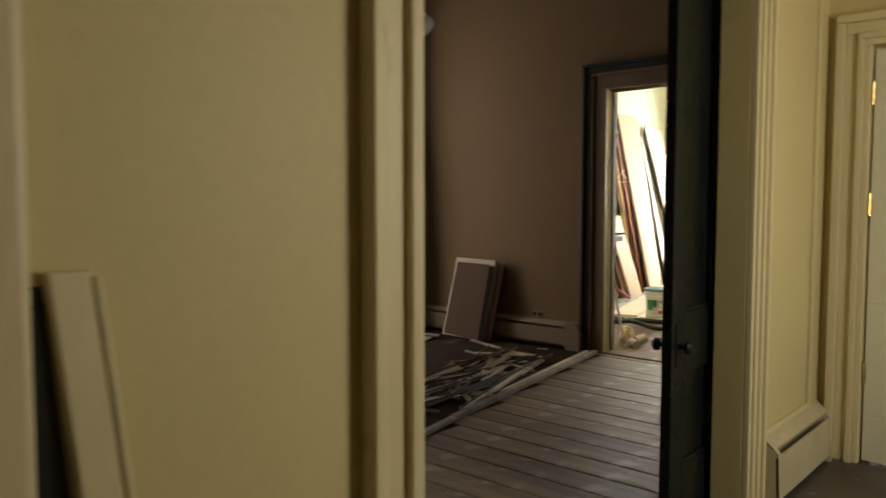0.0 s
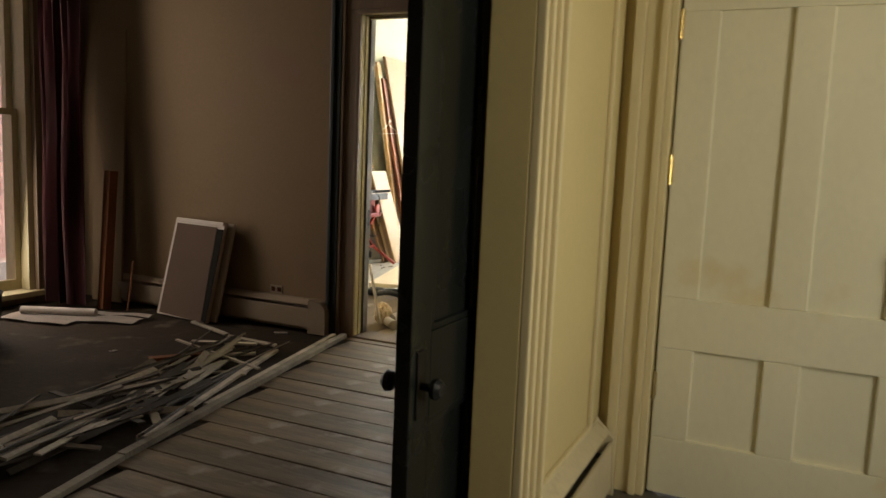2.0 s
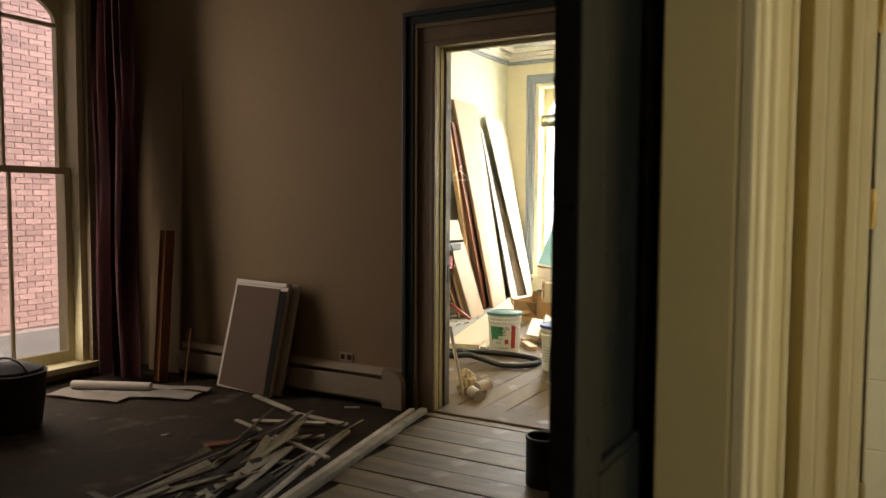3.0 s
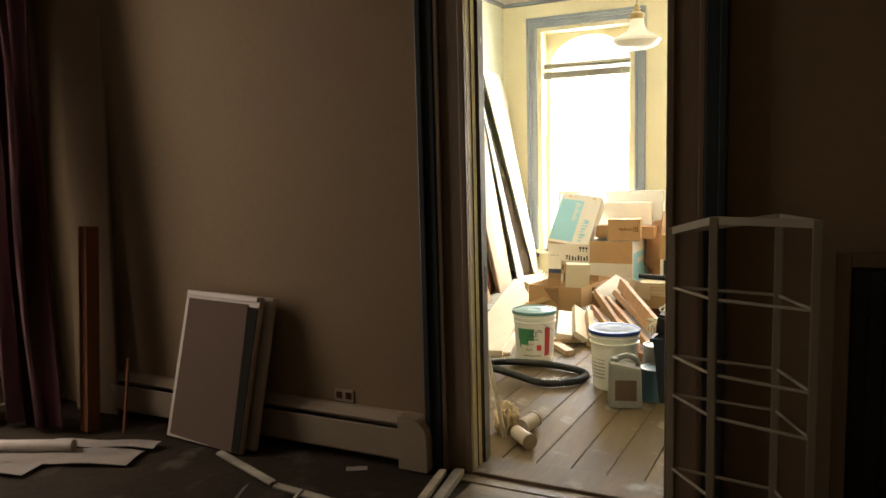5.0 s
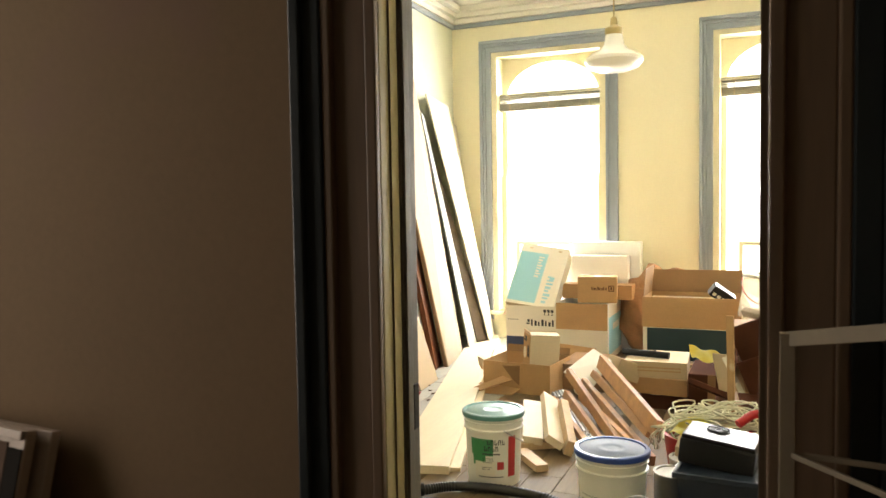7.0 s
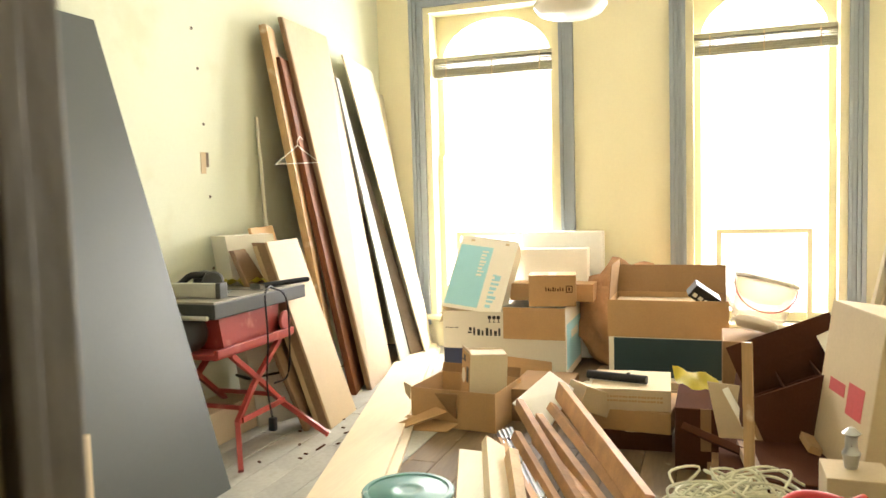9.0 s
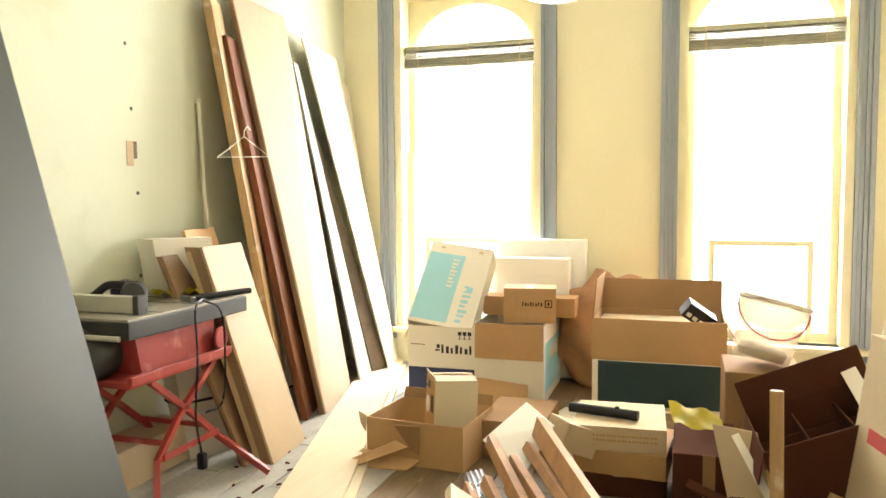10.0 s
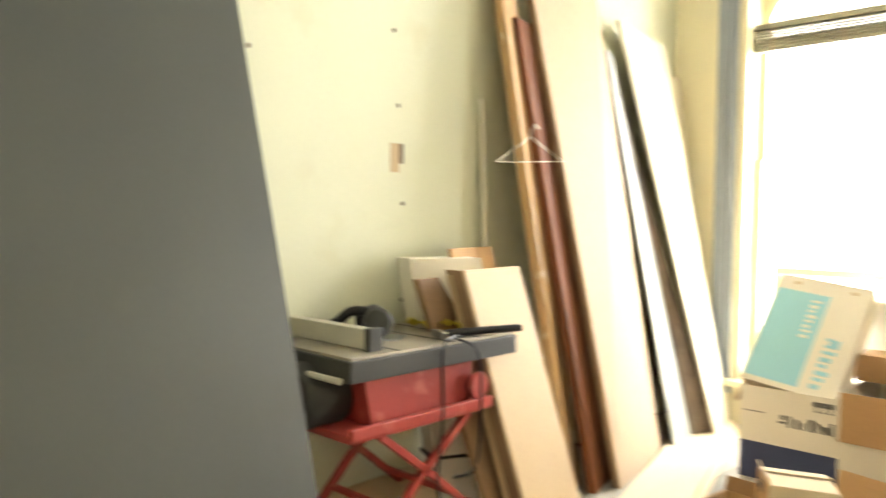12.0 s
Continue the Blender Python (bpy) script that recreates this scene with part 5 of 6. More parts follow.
g = carton("carton", "small pale cube carton in a torn carton", 0.23, 0.21, 0.42, pose(-4.1, 9.95, 0.01, 0, 3, 30), CARDPALE, CARDTAN, (("front", -84, 0.1), ("back", -80, 0.1), ("left", 20, 0.03)))
# left side in a browner colour than the pale front
part("brown_side", block(-0.1185, -0.115, -0.105, 0.105, 0.0, 0.42), CARD, g)
part("print", join(block(-0.1205, -0.1185, 0.0, 0.05, 0.36, 0.4), block(-0.1205, -0.1185, -0.06, -0.035, 0.25, 0.34), block(-0.1205, -0.1185, 0.04, 0.09, 0.36, 0.37), block(-0.1205, -0.1185, -0.085, -0.07, 0.25, 0.34)), INK, g)
part("label_print", moved(lathe([(0.045, 0), (0.045, 0.002)], 24), pose(-0.1187, 0.045, 0.27, 0, -90)), CARDWHITE, g, "round white print")
t = thing("white_tube", "white short pipe coupling by the torn carton", "pipe")
part("tube", moved(lathe([(0.045, 0), (0.05, 0.01), (0.05, 0.12), (0.04, 0.12), (0.04, 0.01)], 24, False), pose(-3.78, 9.86, 0.05, 80, 0, 60)), WHITEPL, t, "", True)
t = thing("support_carton", "dark carton behind the torn carton", "carton")
part("carton", block(-3.95, -3.6, 10.0, 10.5, 0, 0.2, 0.006), CARDMID, t)
# flat cartons in a stack
for k, (z0, z1, rot, mt) in enumerate(((0, 0.1, 4, CARDDARK), (0.1, 0.215, -5, CARD), (0.215, 0.33, 3, CARDTAN))):
    s = carton("carton", ("dark" if k == 0 else "pale tan") + " flat carton in a low stack", 0.42, 0.44, z1 - z0 - 0.008, pose(-3.2 + 0.03 * (k == 1), 9.87, z0, 0, 0, rot), mt)
    if k == 2:
        bars(s, -0.12, 0.17, 0.072, 0.01, 18, 0.44, CARD)
        bars(s, -0.12, 0.17, 0.05, 0.01, 18, 0.44, CARD)
t = thing("foam_wedge", "pale cardboard wedge beside the flat cartons", "cardboard")
part("wedge", block(-0.09, 0.09, -0.09, 0.09, 0, 0.13, 0.004, pose(-3.43, 9.66, 0.2, 0, 22, 38)), CARDTAN, t)
t = thing("black_torch", "black tool handle lying on the flat cartons", "tool")
part("body", tube([(-3.44, 9.84, 0.354), (-3.2, 9.79, 0.354), (-3.11, 9.77, 0.354)], 0.024, 14), BLACKPL, t, "", True)
part("switch", block(-3.22, -3.2, 9.785, 9.805, 0.373, 0.385, 0.003), BLACKPL, t)


# sawn lumber heaped in front of the stack
for k, (na, fb, w, h, roll) in enumerate((
        ((-3.0, 8.36, 0.23), (-3.55, 9.58, 0.32), 0.04, 0.095, 14), ((-3.02, 8.26, 0.09), (-3.64, 9.44, 0.2), 0.038, 0.055, 8),
        ((-3.06, 8.16, 0.035), (-3.79, 9.62, 0.22), 0.04, 0.06, 14), ((-3.19, 8.26, 0.03), (-3.74, 9.34, 0.13), 0.038, 0.055, 20),
        ((-3.3, 8.3, 0.03), (-3.84, 9.4, 0.07), 0.038, 0.05, 10), ((-3.06, 8.46, 0.17), (-3.585, 9.5, 0.25), 0.036, 0.045, 30),
        ((-3.12, 8.4, 0.1), (-3.63, 9.3, 0.13), 0.036, 0.045, 0))):
    t = thing("lumber_piece", "sawn orange pine lumber heaped by the carton stack", "lumber", group="pile of sawn lumber")
    part("piece", bar(na, fb, w, h, roll, 0.003), PINEX, t)
for k, (a, b, w, h, roll) in enumerate((((-3.72, 8.47, 0.06), (-3.87, 8.98, 0.14), 0.12, 0.045, 8), ((-3.585, 8.45, 0.07), (-3.8, 9.12, 0.15), 0.11, 0.045, 35), ((-3.49, 8.43, 0.05), (-3.68, 9.0, 0.14), 0.05, 0.09, 20), ((-3.82, 8.46, 0.025), (-3.6, 8.6, 0.025), 0.09, 0.04, 0), ((-3.76, 8.38, 0.02), (-3.57, 8.15, 0.02), 0.07, 0.038, 0))):
    t = thing("lumber_piece", "short pale lumber offcut on the floor", "lumber", group="pile of sawn lumber")
    part("piece", bar(a, b, w, h, roll, 0.003), PALEPLANK if k < 2 else PINE, t)
t = thing("white_sheet", "square creased white panel resting on the lumber", "panel")
part("panel", slab((-3.83, 9.62, 0.22), (-3.56, 9.36, 0.19), (-3.66, 9.85, 0.36), (-3.48, 9.6, 0.33), 0.01), CARDWHITE, t)
for k in range(4):
    t = thing("steel_stud", "thin galvanised steel channel on the lumber", "steel channel", group="steel channels")
    part("channel", bar((-3.35 - 0.022 * k, 8.5, 0.05 - 0.006 * k), (-3.81 - 0.022 * k, 9.5, 0.11 - 0.008 * k), 0.016, 0.028, 20), STEEL, t)


# buckets
def bucket(name, label, m, r0, r1, h, body, lidm, lidtop):
    t = thing(name, label, "bucket", m)
    bd_ = part("body", lathe([(r0 - 0.01, 0), (r0, 0.008), (r0 + (r1 - r0) * 0.75, h * 0.76), (r1 + 0.006, h * 0.77), (r1 + 0.006, h * 0.79), (r1 - 0.002, h * 0.8), (r1 - 0.001, h * 0.86), (r1 + 0.006, h * 0.865), (r1 + 0.006, h * 0.885), (r1, h * 0.89), (r1, h * 0.95)], 48), body, t, "", True)
    ld = part("lid", lathe([(r1 + 0.004, h * 0.935), (r1 + 0.012, h * 0.935), (r1 + 0.013, h * 0.985), (r1 + 0.008, h), (r1 - 0.006, h), (r1 - 0.008, h * 0.985), (0.05, h * 0.985), (0.048, h * 0.98), (0.01, h * 0.98)], 48), lidm, t, "", True)
    part("lid_top", lathe([(r1 - 0.012, h * 0.9855), (r1 - 0.014, h * 0.9885), (0.07, h * 0.9885), (0.066, h * 0.9935), (0.04, h * 0.9935), (0.037, h * 0.9885), (0.02, h * 0.9885)], 48), lidtop, ld, "", True)
    return t


def wrap(t, r0, r1, z0, z1, a0, a1, material, name="label_print", n=16):
    """A curved label on a bucket from angle a0 to a1, in degrees."""
    bm = bmesh.new()
    lo = [bm.verts.new((r0 * math.cos(radians(a0 + (a1 - a0) * i / n)), r0 * math.sin(radians(a0 + (a1 - a0) * i / n)), z0)) for i in range(n + 1)]
    hi = [bm.verts.new((r1 * math.cos(radians(a0 + (a1 - a0) * i / n)), r1 * math.sin(radians(a0 + (a1 - a0) * i / n)), z1)) for i in range(n + 1)]
    for i in range(n):
        bm.faces.new((lo[i], lo[i + 1], hi[i + 1], hi[i]))
    return part(name, bm, material, t)


BH = 0.375


def rad(z, off):
    return 0.132 + (0.148 - 0.132) * 0.75 * min(1, z / (BH * 0.76)) + off


b1 = bucket("plaster_bucket", "white plastic bucket with a teal lid and green label", pose(-3.77, 7.95, 0), 0.132, 0.148, BH, WHITEPL, TEALPL, TEALPL)


def wr(z0, z1, a0, a1, mt, off=0.0015):
    wrap(b1, rad(z0, off), rad(z1, off), z0, z1, a0, a1, mt)


# the label faces the doorway (about -60 degrees)
wr(0.17, 0.255, -122, -72, GREENPRINT)
wr(0.12, 0.20, -118, -88, GREENPRINT, 0.0012)
wr(0.05, 0.14, -112, -68, CARDWHITE, 0.0018)
wr(0.06, 0.265, -40, -22, REDPRINT)
def bucket_mark(z, h, a0, a1):
    wrap(b1, rad(z, 0.003), rad(z, 0.0032), z, z + h, a0, a1, INK, n=2)


for z, a0, count in ((0.226, -84, 5), (0.194, -90, 4)):
    for k in range(count):
        a = a0 + 7.5 * k
        bucket_mark(z, 0.026, a, a + 1.6)
        bucket_mark(z + (0.02 if k % 2 else 0.0), 0.005, a + 1.6, a + 5)
        bucket_mark(z, 0.015 + 0.008 * (k % 2), a + 4, a + 5.4)
for z, a0, a1, h in ((0.176, -94, -58, 0.007), (0.155, -94, -72, 0.003), (0.145, -94, -70, 0.003), (0.135, -94, -74, 0.003), (0.11, -96, -74, 0.003), (0.1, -96, -78, 0.003), (0.06, -104, -50, 0.005)):
    n = max(3, int((a1 - a0) / 4))
    for k in range(n):
        bucket_mark(z, h, a0 + (a1 - a0) * k / n, a0 + (a1 - a0) * (k + 0.8) / n)
wr(0.10, 0.14, -64, -50, REDPRINT, 0.0022)
part("bail", tube([(0.152 * math.cos(a), 0.152 * math.sin(a), 0.3 - 0.1 * math.sin((a + 0.9) / 3.14 * math.pi)) for a in [-0.9 + 3.14 * i / 16 for i in range(17)]], 0.003, 6), STEEL, b1)
b2 = bucket("blue_lid_pail", "white plastic pail with a blue lid", pose(-3.085, 7.53, 0), 0.132, 0.148, BH, WHITEPL, BLUEPL, BLUELIDTOP)
for i in range(6):
    wrap(b2, 0.1395, 0.1405, 0.08 + i * 0.022, 0.086 + i * 0.022, -140, -100, GREYPL, n=6)


def jug():
    t = thing("plastic_jug", "grey plastic jug with a moulded handle", "jug", pose(-2.93, 7.16, 0, 0, 0, 20))
    bm = block(-0.095, 0.095, -0.06, 0.06, 0, 0.24, 0.022)
    for v in bm.verts:
        if v.co.z > 0.18:
            v.co.x *= 0.93
            v.co.z += 0.03 * (1 if v.co.x < 0.02 else 0)
    part("body", bm, GREYPL, t, "", True)
    part("handle", tube(spline([(0.075, 0, 0.215), (0.07, 0, 0.27), (0.02, 0, 0.30), (-0.04, 0, 0.285)], 6), 0.016, 10), GREYPL, t, "", True)
    part("cap", moved(lathe([(0.026, 0.262), (0.027, 0.285), (0.022, 0.29)], 20), Matrix.Translation((-0.055, 0, 0.0))), GREYPL, t, "", True)
    part("label_panel", block(-0.06, 0.06, -0.0615, -0.059, 0.05, 0.17), GREYPANEL, t)


jug()


def can(x, y, z, r, h, mt, label):
    t = thing("paint_can", label, "paint can", pose(x, y, z), "paint cans by the doorway")
    part("body", lathe([(r, 0), (r + 0.002, 0.004), (r, 0.008), (r, h - 0.01), (r + 0.003, h - 0.005)], 32), mt, t, "", True)
    part("lid", lathe([(r + 0.003, h - 0.006), (r + 0.003, h), (r - 0.01, h), (r - 0.012, h - 0.006), (0.02, h - 0.006)], 32), METALCAN, t, "", True)


can(-2.80, 7.36, 0, 0.083, 0.195, CANBLUE, "dark blue paint can with a metal lid")
can(-2.84, 7.62, 0, 0.083, 0.27, METALCAN, "bare metal paint can")
can(-2.8, 7.83, 0, 0.083, 0.27, METALCAN, "bare metal paint can")


def hose():
    pts = [(-4.02, 7.62, 0.03), (-3.9, 7.72, 0.03), (-3.65, 7.76, 0.03), (-3.42, 7.72, 0.03), (-3.29, 7.6, 0.03), (-3.33, 7.42, 0.03), (-3.5, 7.33, 0.03), (-3.72, 7.36, 0.06), (-3.86, 7.42, 0.06), (-4.0, 7.45, 0.03)]
    t = thing("vacuum_hose", "black ribbed vacuum hose coiled on the floor", "hose")
    sp = spline(pts, 22)
    bm = tube(sp, 0.026, 12)
    for i, v in enumerate(bm.verts):
        if (i // 12) % 2:
            c = sp[i // 12]
            v.co = c + (v.co - c) * 0.86
    part("hose", bm, RUBBER, t, "", True)
    part("cuff", tube([(-4.0, 7.45, 0.033), (-4.14, 7.47, 0.036)], 0.032, 14), BLACKPL, t)
    part("cuff", tube([(-4.02, 7.62, 0.033), (-4.13, 7.55, 0.036)], 0.032, 14), BLACKPL, t)


hose()
for k, (a, b, r) in enumerate((((-3.31, 6.42, 0.038), (-3.2, 6.32, 0.038), 0.036), ((-3.31, 6.5, 0.04), (-3.28, 6.62, 0.05), 0.04))):
    t = thing("cardboard_tube", "short pale pipe end by the doorway", "pipe", group="pipes by the door jamb")
    d_ = (Vector(b) - Vector(a)).normalized()
    part("tube", join(tube([a, b], r, 18), tube([Vector(b) - d_ * 0.012, Vector(b) + d_ * 0.004], r + 0.004, 18)), WHITEFRAME, t, "", True)
t = thing("bundled_cloth", "pale rag bundle beside the door jamb", "rag")
bm = bmesh.new()
bmesh.ops.create_icosphere(bm, subdivisions=4, radius=1)
for v in bm.verts:
    n = noise.fractal(v.co * 2.4, 1.0, 2.0, 4) * 0.3
    v.co = Vector((-3.4 + 0.06 * v.co.x * (1 + n), 6.5 + 0.08 * v.co.y * (1 + n), max(0, 0.07 + 0.09 * v.co.z * (1 + n))))
part("cloth", bm, MDF, t, "", True)
t = thing("leaning_rod", "pale rod standing by the door jamb", "pipe")
part("rod", tube([(-3.375, 6.42, 0.0), (-3.42, 6.3, 0.5)], 0.012, 12), WHITEFRAME, t)

# tub with a black case, and the tangle behind it
t = thing("dark_tub", "dark blue plastic tub full of odds and ends", "tub", pose(-2.62, 7.42, 0, 0, 0, -4))
part("body", hexa([(-0.13, -0.14, 0), (0.16, -0.14, 0), (0.16, 0.2, 0), (-0.13, 0.2, 0), (-0.16, -0.17, 0.38), (0.2, -0.17, 0.38), (0.2, 0.23, 0.38), (-0.16, 0.23, 0.38)]), TUBBLUE, t)
part("rim", join(block(-0.175, 0.215, -0.185, -0.165, 0.37, 0.392, 0.004), block(-0.175, 0.215, 0.225, 0.245, 0.37, 0.392, 0.004), block(-0.175, -0.155, -0.165, 0.225, 0.37, 0.392, 0.004), block(0.195, 0.215, -0.165, 0.225, 0.37, 0.392, 0.004)), TUBBLUE, t)
t = thing("black_case", "black plastic box with a round speaker grille", "case", pose(-2.65, 7.46, 0.382, 0, 6, -6))
part("body", block(-0.14, 0.14, -0.11, 0.11, 0, 0.1, 0.012), BLACKPL, t)
part("lid", block(-0.135, 0.135, -0.105, 0.105, 0.098, 0.115, 0.006), BLACKPL, t)
part("grille", join(*[moved(lathe([(r, 0.114), (r, 0.121), (r - 0.004, 0.121), (r - 0.004, 0.114)], 20, False), Matrix.Translation((-0.02, 0.04, 0))) for r in (0.045, 0.034, 0.023, 0.012)]), SAWDARK, t)
t = thing("red_crate", "red plastic basket holding a tangle of cord", "basket", pose(-2.72, 8.22, 0))
part("body", lathe([(0.18, 0), (0.2, 0.02), (0.235, 0.27), (0.25, 0.285), (0.225, 0.28), (0.19, 0.04)], 32), REDPL, t, "", True)
t = thing("cord_tangle", "tangle of pale green cord in a basket", "cord")
cords = []
for k in range(44):
    base = Vector((-2.71 + rng.gauss(0, 0.075), 8.22 + rng.gauss(0, 0.06), 0.27))
    top = rng.uniform(0.02, 0.13)
    pts = [base + Vector((0.15 * math.cos(j * 1.15 + k) * rng.uniform(0.5, 1.25), 0.13 * math.sin(j * 1.15 + k * 2) * rng.uniform(0.5, 1.2), top * rng.uniform(0.3, 1.2))) for j in range(7)]
    if k % 5 == 0:
        pts.append(base + Vector((-0.24, -0.1 + 0.02 * (k % 7), 0.0)))
        pts.append(base + Vector((-0.25, -0.02, -0.08)))
    cords.append(tube(spline(pts, 6), 0.005, 5))
for c in cords:
    part("cord", c, CORD, t, "", True)
sheet("yellow_sheet", -2.74, 7.95, 0.27, 0.2, -25, YELLOWCLOTH, "crumpled yellow plastic bag on the tangle", "plastic bag", 0.325, 0.05, (12, 6))
t = thing("bag_support", "pale carton under the yellow bag", "carton")
part("carton", block(-2.86, -2.56, 7.84, 8.04, 0, 0.31, 0.006), CARDTAN, t)
sheet("yellow_sheet", -2.86, 9.75, 0.24, 0.14, 20, YELLOWCLOTH, "crumpled yellow plastic sheet on the cartons", "plastic sheet", 0.36, 0.028, (28, 14))
t = thing("red_tool", "red handled pliers lying on the tub", "tool", pose(-2.44, 7.95, 0.42, 0, -10, 40))
for s in (-1, 1):
    part("handle", tube(spline([(0, 0, 0), (0.07, s * 0.02, 0.01), (0.15, s * 0.035, 0.0)], 5), 0.016, 10), REDPL, t, "red plastic grip", True)
part("jaw", block(-0.06, 0.01, -0.015, 0.015, -0.008, 0.012, 0.004), SAWDARK, t)
t = thing("red_hose", "short red rubber hose lying over the clutter", "hose")
part("hose", tube(spline([(-2.6, 8.05, 0.38), (-2.53, 8.1, 0.42), (-2.45, 8.1, 0.425), (-2.37, 8.05, 0.42), (-2.3, 7.95, 0.415)], 8), 0.02, 12), REDPL, t, "", True)
t = thing("plastic_bag", "crumpled clear plastic bag beside the tub", "plastic bag")
bm = bmesh.new()
bmesh.ops.create_icosphere(bm, subdivisions=4, radius=1)
for v in bm.verts:
    n = noise.fractal(v.co * 2.2, 1.0, 2.0, 4) * 0.4
    v.co = Vector((-2.34 + 0.1 * v.co.x * (1 + n), 7.6 + 0.09 * v.co.y * (1 + n), max(0.0, 0.26 + 0.27 * v.co.z * (1 + n))))
part("bag", bm, CLEARPL, t, "", True)
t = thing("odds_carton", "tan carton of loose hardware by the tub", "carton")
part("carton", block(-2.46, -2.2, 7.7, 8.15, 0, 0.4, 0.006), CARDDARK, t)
for k in range(4):
    t = thing("scrap_stick", "short painted wood scrap in the clutter", "wood scrap", group="wood scraps in the clutter")
    x, y = -2.5 + rng.uniform(-0.15, 0.2), 8.6 + rng.uniform(-0.25, 0.3)
    an = rng.uniform(0, 3.1)
    part("stick", bar((x, y, 0.33), (x + 0.3 * math.cos(an), y + 0.3 * math.sin(an), 0.335 + rng.uniform(0, 0.05)), 0.05, 0.03, rng.uniform(0, 40)), (MDFDARK, CARDDARK, CARD, CARDDARK)[k % 4], t)
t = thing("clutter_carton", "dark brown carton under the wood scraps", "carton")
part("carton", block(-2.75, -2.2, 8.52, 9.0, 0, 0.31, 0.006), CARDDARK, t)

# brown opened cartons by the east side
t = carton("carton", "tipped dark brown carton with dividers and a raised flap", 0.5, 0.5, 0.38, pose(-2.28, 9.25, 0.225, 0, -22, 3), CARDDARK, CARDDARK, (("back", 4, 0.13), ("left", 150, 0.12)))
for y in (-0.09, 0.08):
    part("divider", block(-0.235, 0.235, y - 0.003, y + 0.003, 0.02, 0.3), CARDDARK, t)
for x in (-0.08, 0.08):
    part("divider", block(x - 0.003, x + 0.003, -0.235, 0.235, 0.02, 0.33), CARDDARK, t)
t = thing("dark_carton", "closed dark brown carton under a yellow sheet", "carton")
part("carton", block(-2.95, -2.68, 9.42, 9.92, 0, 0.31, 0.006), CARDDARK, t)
part("tape", block(-2.83, -2.78, 9.418, 9.42, 0.1, 0.31), CARDMID, t)
t = thing("prop_carton", "flat brown carton propping the tipped carton", "carton")
part("carton", block(-2.62, -2.1, 9.06, 9.45, 0.1, 0.155, 0.004), CARDMID, t)
for k, (p0, p1, w) in enumerate((((-2.72, 9.22, 0.47), (-2.61, 9.02, 0.30), 0.03), ((-2.3, 9.55, 0.72), (-2.2, 9.2, 0.5), 0.06))):
    t = thing("paper_strip", "torn white paper strip among the cartons", "paper", group="torn strips in the clutter")
    part("strip", bar(p0, p1, w, 0.004, 30, 0.001), CARDWHITE, t)
for k, (m, w, h) in enumerate(((pose(-2.04, 9.82, 0.355, -10, 12, 10), 0.16, 0.38), (pose(-1.98, 10.0, 0.355, -12, 8, -6), 0.18, 0.34), (pose(-1.86, 9.9, 0.355, -20, -10, 5), 0.2, 0.24))):
    t = thing("cardboard_scrap", "loose tan cardboard scrap standing in the clutter", "cardboard", m, "cardboard scraps in the clutter")
    part("scrap", block(-w / 2, w / 2, -0.003, 0.003, 0, h), CARD if k else CARDTAN, t)
for x0, x1, z0, z1 in ((-2.8, -2.1, 0, 0.049), (-2.78, -2.15, 0.05, 0.1)):
    t = thing("flattened_carton", "flattened brown carton under the opened cartons", "cardboard", group="flattened cartons on the floor")
    part("sheet", block(x0, x1, 9.06, 9.93, z0, z1, 0.004), CARDMID, t)
t = thing("cardboard_flap", "pale tan cardboard sheet in the clutter", "cardboard")
part("sheet", slab((-2.72, 9.2, 0.1), (-2.56, 9.1, 0.1), (-2.8, 9.34, 0.47), (-2.64, 9.24, 0.48), 0.006), CARDTAN, t)
t = thing("upright_stick", "orange pine stick standing in the clutter", "stick")
part("stick", bar((-2.64, 8.495, 0.0), (-2.656, 8.5, 0.825), 0.036, 0.018, 90), POSTWOOD, t)
t = thing("side_carton", "pale printed carton standing by the clutter", "carton", pose(-2.2, 8.75, 0, 0, 8, 12))
part("carton", block(-0.17, 0.2, -0.2, 0.3, 0, 0.9, 0.006), CARDTAN, t)
part("print", join(block(-0.1715, -0.17, -0.12, 0.02, 0.5, 0.62), block(-0.1715, -0.17, 0.05, 0.2, 0.55, 0.6)), REDPRINT, t)
part("print", join(block(-0.1, 0.0, -0.2015, -0.2, 0.55, 0.68), block(0.03, 0.15, -0.2015, -0.2, 0.45, 0.5)), REDPRINT, t)
part("print", join(block(-0.1, 0.1, -0.2015, -0.2, 0.72, 0.8)), CYAN, t)
t = thing("tap_fitting", "chrome tap fitting in the clutter", "tap", pose(-2.33, 8.42, 0.42))
part("body", lathe([(0.02, 0), (0.025, 0.03), (0.03, 0.05), (0.02, 0.07), (0.02, 0.11), (0.03, 0.12), (0.01, 0.14)], 20), STEEL, t, "", True)
t = thing("tap_support", "tan carton below the tap fitting", "carton")
part("carton", block(-2.42, -2.22, 8.3, 8.5, 0, 0.42, 0.005), CARDTAN, t)
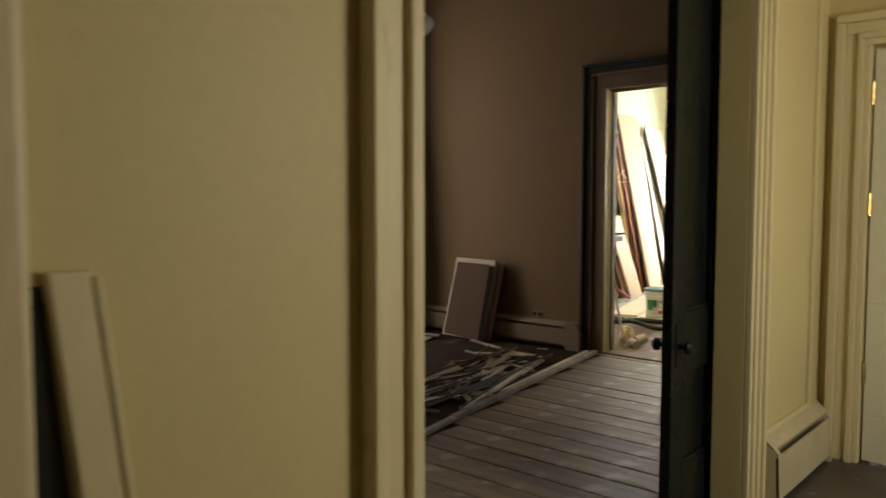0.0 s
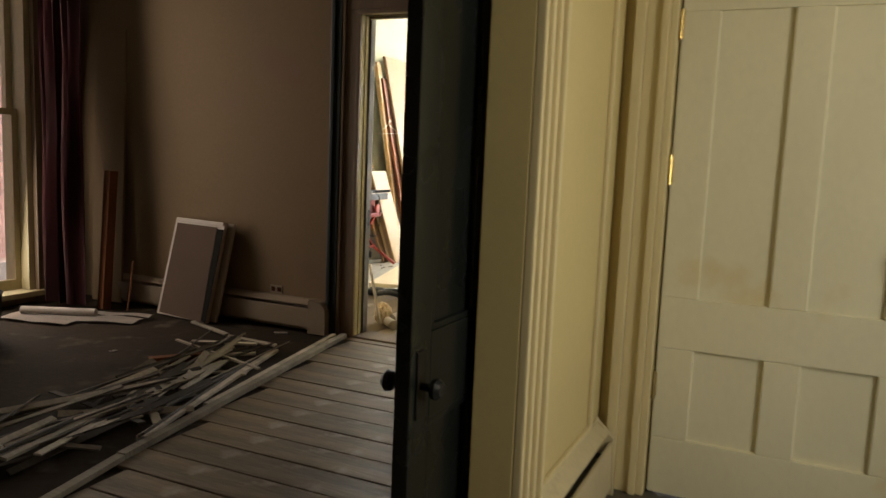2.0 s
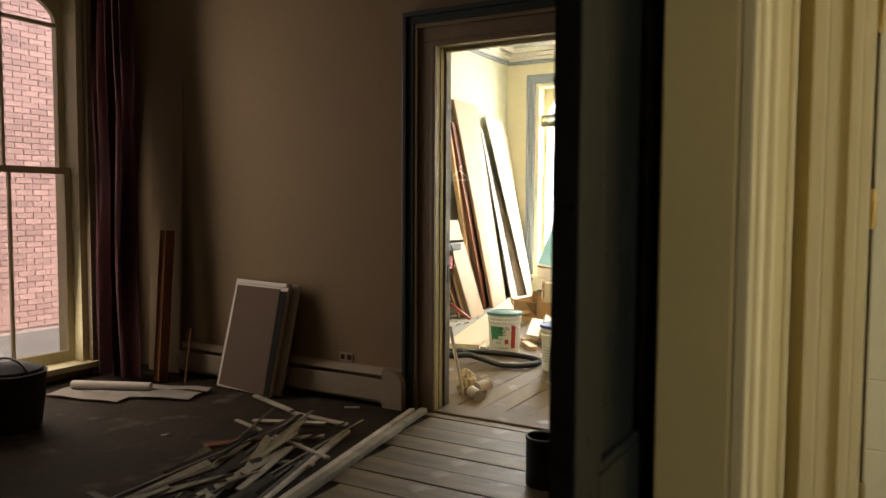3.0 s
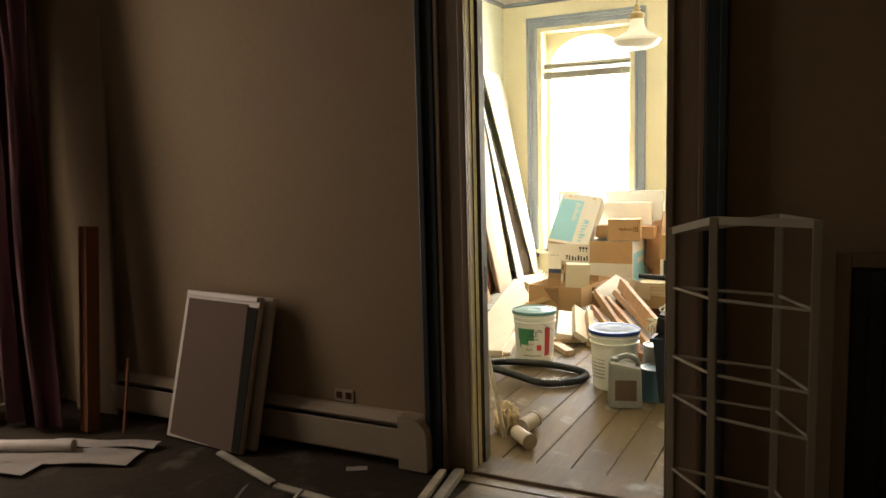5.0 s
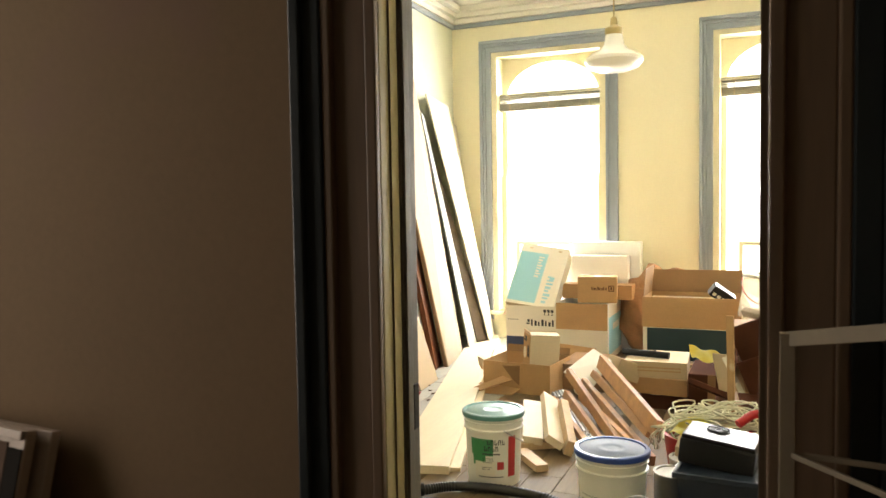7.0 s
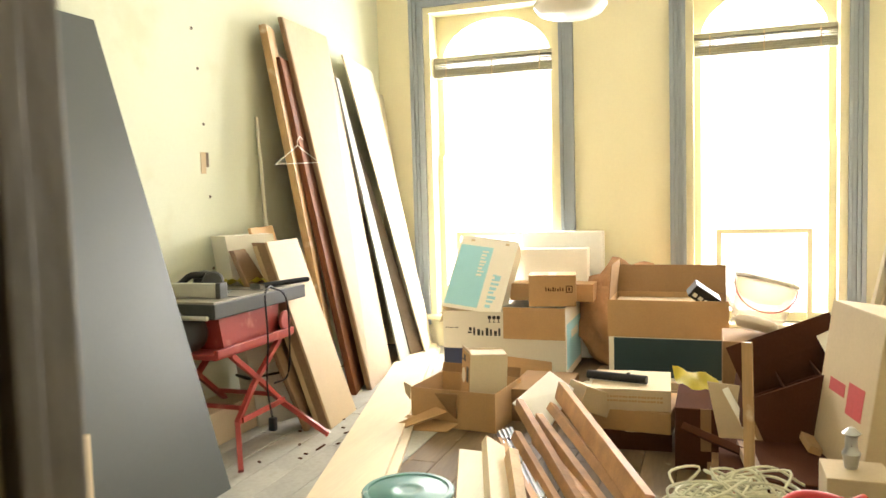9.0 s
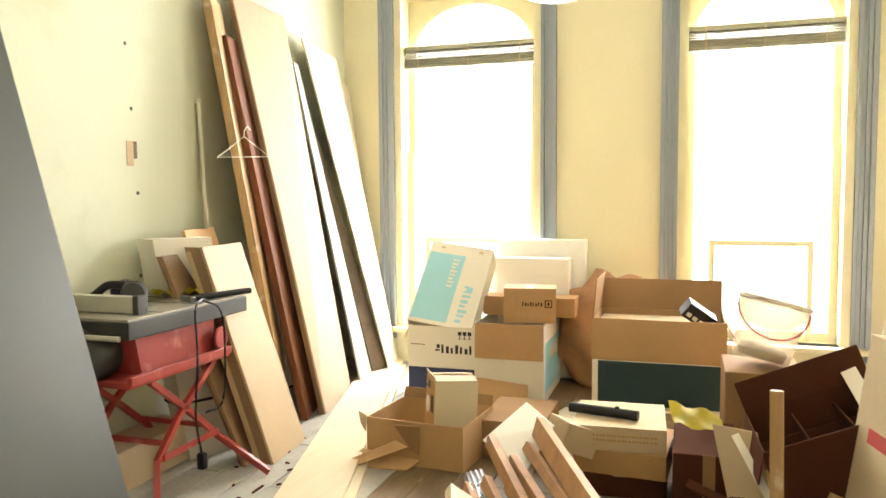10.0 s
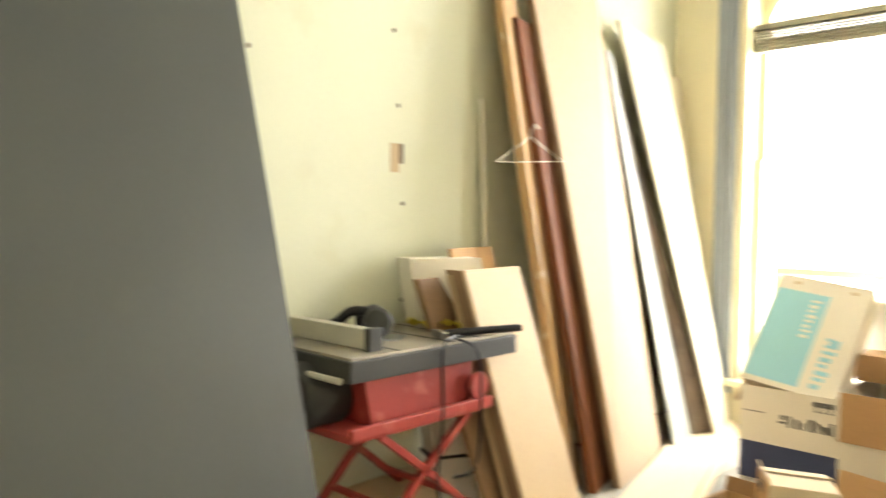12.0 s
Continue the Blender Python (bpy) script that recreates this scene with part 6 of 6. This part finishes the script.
# clear pail
t = thing("clear_pail", "clear plastic pail with a white rim, tilted on cartons", "bucket", pose(-2.55, 10.2, 0.56, -8, 14, 0))
part("body", lathe([(0.13, 0), (0.135, 0.01), (0.165, 0.3), (0.16, 0.3), (0.13, 0.015)], 36, False), CLEARPL, t, "", True)
part("rim", lathe([(0.163, 0.29), (0.175, 0.295), (0.175, 0.31), (0.16, 0.31)], 36, False), CARDWHITE, t, "", True)
part("contents", lathe([(0.1, 0.012), (0.12, 0.05), (0.1, 0.08), (0.04, 0.09)], 24), PAPER, t, "crumpled pale contents", True)
bm = bmesh.new()
bmesh.ops.create_icosphere(bm, subdivisions=4, radius=1)
for v in bm.verts:
    n = noise.fractal(v.co * 2.0, 1.0, 2.0, 4) * 0.22
    v.co = Vector((0.165 * v.co.x * (1 + n), 0.165 * v.co.y * (1 + n), 0.27 + 0.1 * v.co.z * (1 + n)))
part("plastic_wrap", bm, CLEARPL, t, "crumpled clear plastic over the top", True)
part("bail", tube([(0.17 * math.cos(a), -0.17 * abs(math.sin(a)) * 0.9, 0.28 - 0.16 * math.sin(a)) for a in [math.pi * i / 14 for i in range(15)]], 0.004, 6), REDPL, t)
t = thing("pail_support", "brown carton under the clear pail", "carton")
part("carton", block(-2.72, -2.36, 10.02, 10.45, 0, 0.535, 0.006), CARDMID, t)
for k in range(6):
    t = thing("paper_bundle", "loose white papers and cardboard by the wall", "paper", group="papers by the east side")
    part("sheet", slab((-2.12 + 0.05 * k, 9.9 + 0.12 * k, 0.36 + 0.02 * k), (-1.85 + 0.04 * k, 9.85 + 0.12 * k, 0.37 + 0.02 * k), (-2.15 + 0.05 * k, 10.05 + 0.12 * k, 0.46 + 0.03 * k), (-1.88 + 0.04 * k, 10.0 + 0.12 * k, 0.5 + 0.02 * k), 0.006), (CARDWHITE, CARDTAN, CARDWHITE)[k % 3], t)
t = thing("paper_support", "stacked brown cartons by the east side", "carton")
part("carton", block(-2.12, -1.55, 9.75, 10.7, 0, 0.36, 0.006), CARDMID, t)
for k in range(3):
    t = thing("leaning_sheet", "pale sheet leaning by the second window", "board", group="sheets by the second window")
    part("sheet", slab((-1.95 + 0.1 * k, 11.0 + 0.2 * k, 0), (-1.75 + 0.1 * k, 11.5 + 0.15 * k, 0), (-1.6 + 0.08 * k, 11.2 + 0.2 * k, 1.5), (-1.42 + 0.05 * k, 11.6 + 0.15 * k, 1.5), -0.02), (CARDWHITE, CREAMBOARD, PINK)[k], t)
t = thing("tall_carton", "pale tall carton with a torn brown top near the doorway", "carton", pose(-4.3, 6.8, 0, 0, 0, 20))
part("carton", block(-0.16, 0.16, -0.16, 0.16, 0, 0.83, 0.008), CARDTAN, t)
part("top_flap", block(-0.15, 0.12, -0.15, 0.15, 0.83, 0.885, 0.012), CARD, t)

# ---- pieces of floors and the outside brick wall ----
fl = thing("floor_planks", "worn grey-brown floorboards with dark gaps", "floorboards", kind="structure")
mesh_cache = {}


def plank(parent, x0, x1, y0, y1, z, material, along):
    key = (round(x1 - x0, 3), round(y1 - y0, 3), material.name)
    if key not in mesh_cache:
        bm = block(-(x1 - x0) / 2, (x1 - x0) / 2, -(y1 - y0) / 2, (y1 - y0) / 2, -0.025, 0, 0.004)
        me = bpy.data.meshes.new("plank")
        bm.to_mesh(me)
        bm.free()
        me.materials.append(material)
        mesh_cache[key] = me
    ob = new("plank", mesh_cache[key])
    ob.location = ((x0 + x1) / 2, (y0 + y1) / 2, z)
    ob.parent = parent


PITCH = 0.2
y = -1.55
k = 0
while y < 5.9:
    edge = -3.36 + 0.16 * (5.9 - y)
    edge = min(edge, -2.3)
    yb = min(y + PITCH - 0.008, 5.925)
    plank(fl, round(edge, 1), -1.27, y, yb, rng.uniform(-0.003, 0.002), PLANK1, "x")
    y += PITCH
    k += 1
fb2 = thing("floor_planks_bright", "worn tan floorboards with pale plaster dust", "floorboards", kind="structure")
x = -5.66
k = 0
while x < -1.3:
    w = 0.17
    cuts = [6.145, 6.225 + 1.4 + 1.1 * rng.random(), 9.2 + 0.9 * rng.random(), 12.09]
    for a, b in zip(cuts, cuts[1:]):
        plank(fb2, x, x + w - 0.0035, round(a + 0.003, 1) + 0.004 if a > 6.3 else a, round(b, 1), rng.uniform(-0.002, 0.001), PLANK2 if x > -4.4 else GREYFLOOR, "y")
    x += w
    k += 1

bw = tagged(structure("backdrop_brick_wall", block(-10.9, -10.6, -4, 15, -0.5, 9.0), MORTAR, "pale mortar of the neighbouring brick house", "wall"), "", "")
BL, BHT = 0.215, 0.065
bm = block(-0.06, 0.06, -BL / 2, BL / 2, -BHT / 2, BHT / 2, 0.004)
bme = bpy.data.meshes.new("brick")
bm.to_mesh(bme)
bm.free()
bme.materials.append(BRICK)
rest_v, rest_f = [], []
count = 0
for row in range(0, 70):
    z = -0.3 + row * 0.076
    for col in range(0, 44):
        yy = 2.6 + col * 0.227 + (0.113 if row % 2 else 0)
        near = 6.4 < yy < 8.9 and 0.6 < z < 2.7
        if near and count < 300:
            ob = new("brick", bme)
            ob.location = (-10.645 + rng.uniform(-0.003, 0.003), yy, z)
            ob.parent = bw
            count += 1
        else:
            o = len(rest_v)
            dx = rng.uniform(-0.003, 0.003)
            rest_v += [(-10.645 + dx + sx * 0.06, yy + sy * BL / 2, z + sz * BHT / 2) for sx in (-1, 1) for sy in (-1, 1) for sz in (-1, 1)]
            rest_f += [(o + a, o + b, o + c, o + d) for a, b, c, d in ((4, 6, 7, 5), (0, 4, 5, 1), (2, 3, 7, 6), (1, 5, 7, 3), (0, 2, 6, 4))]
me = bpy.data.meshes.new("far_bricks")
me.from_pydata(rest_v, [], rest_f)
me.materials.append(BRICK)
ob = new("far_bricks", me)
ob.parent = bw
tagged(ob, kind="stuff")
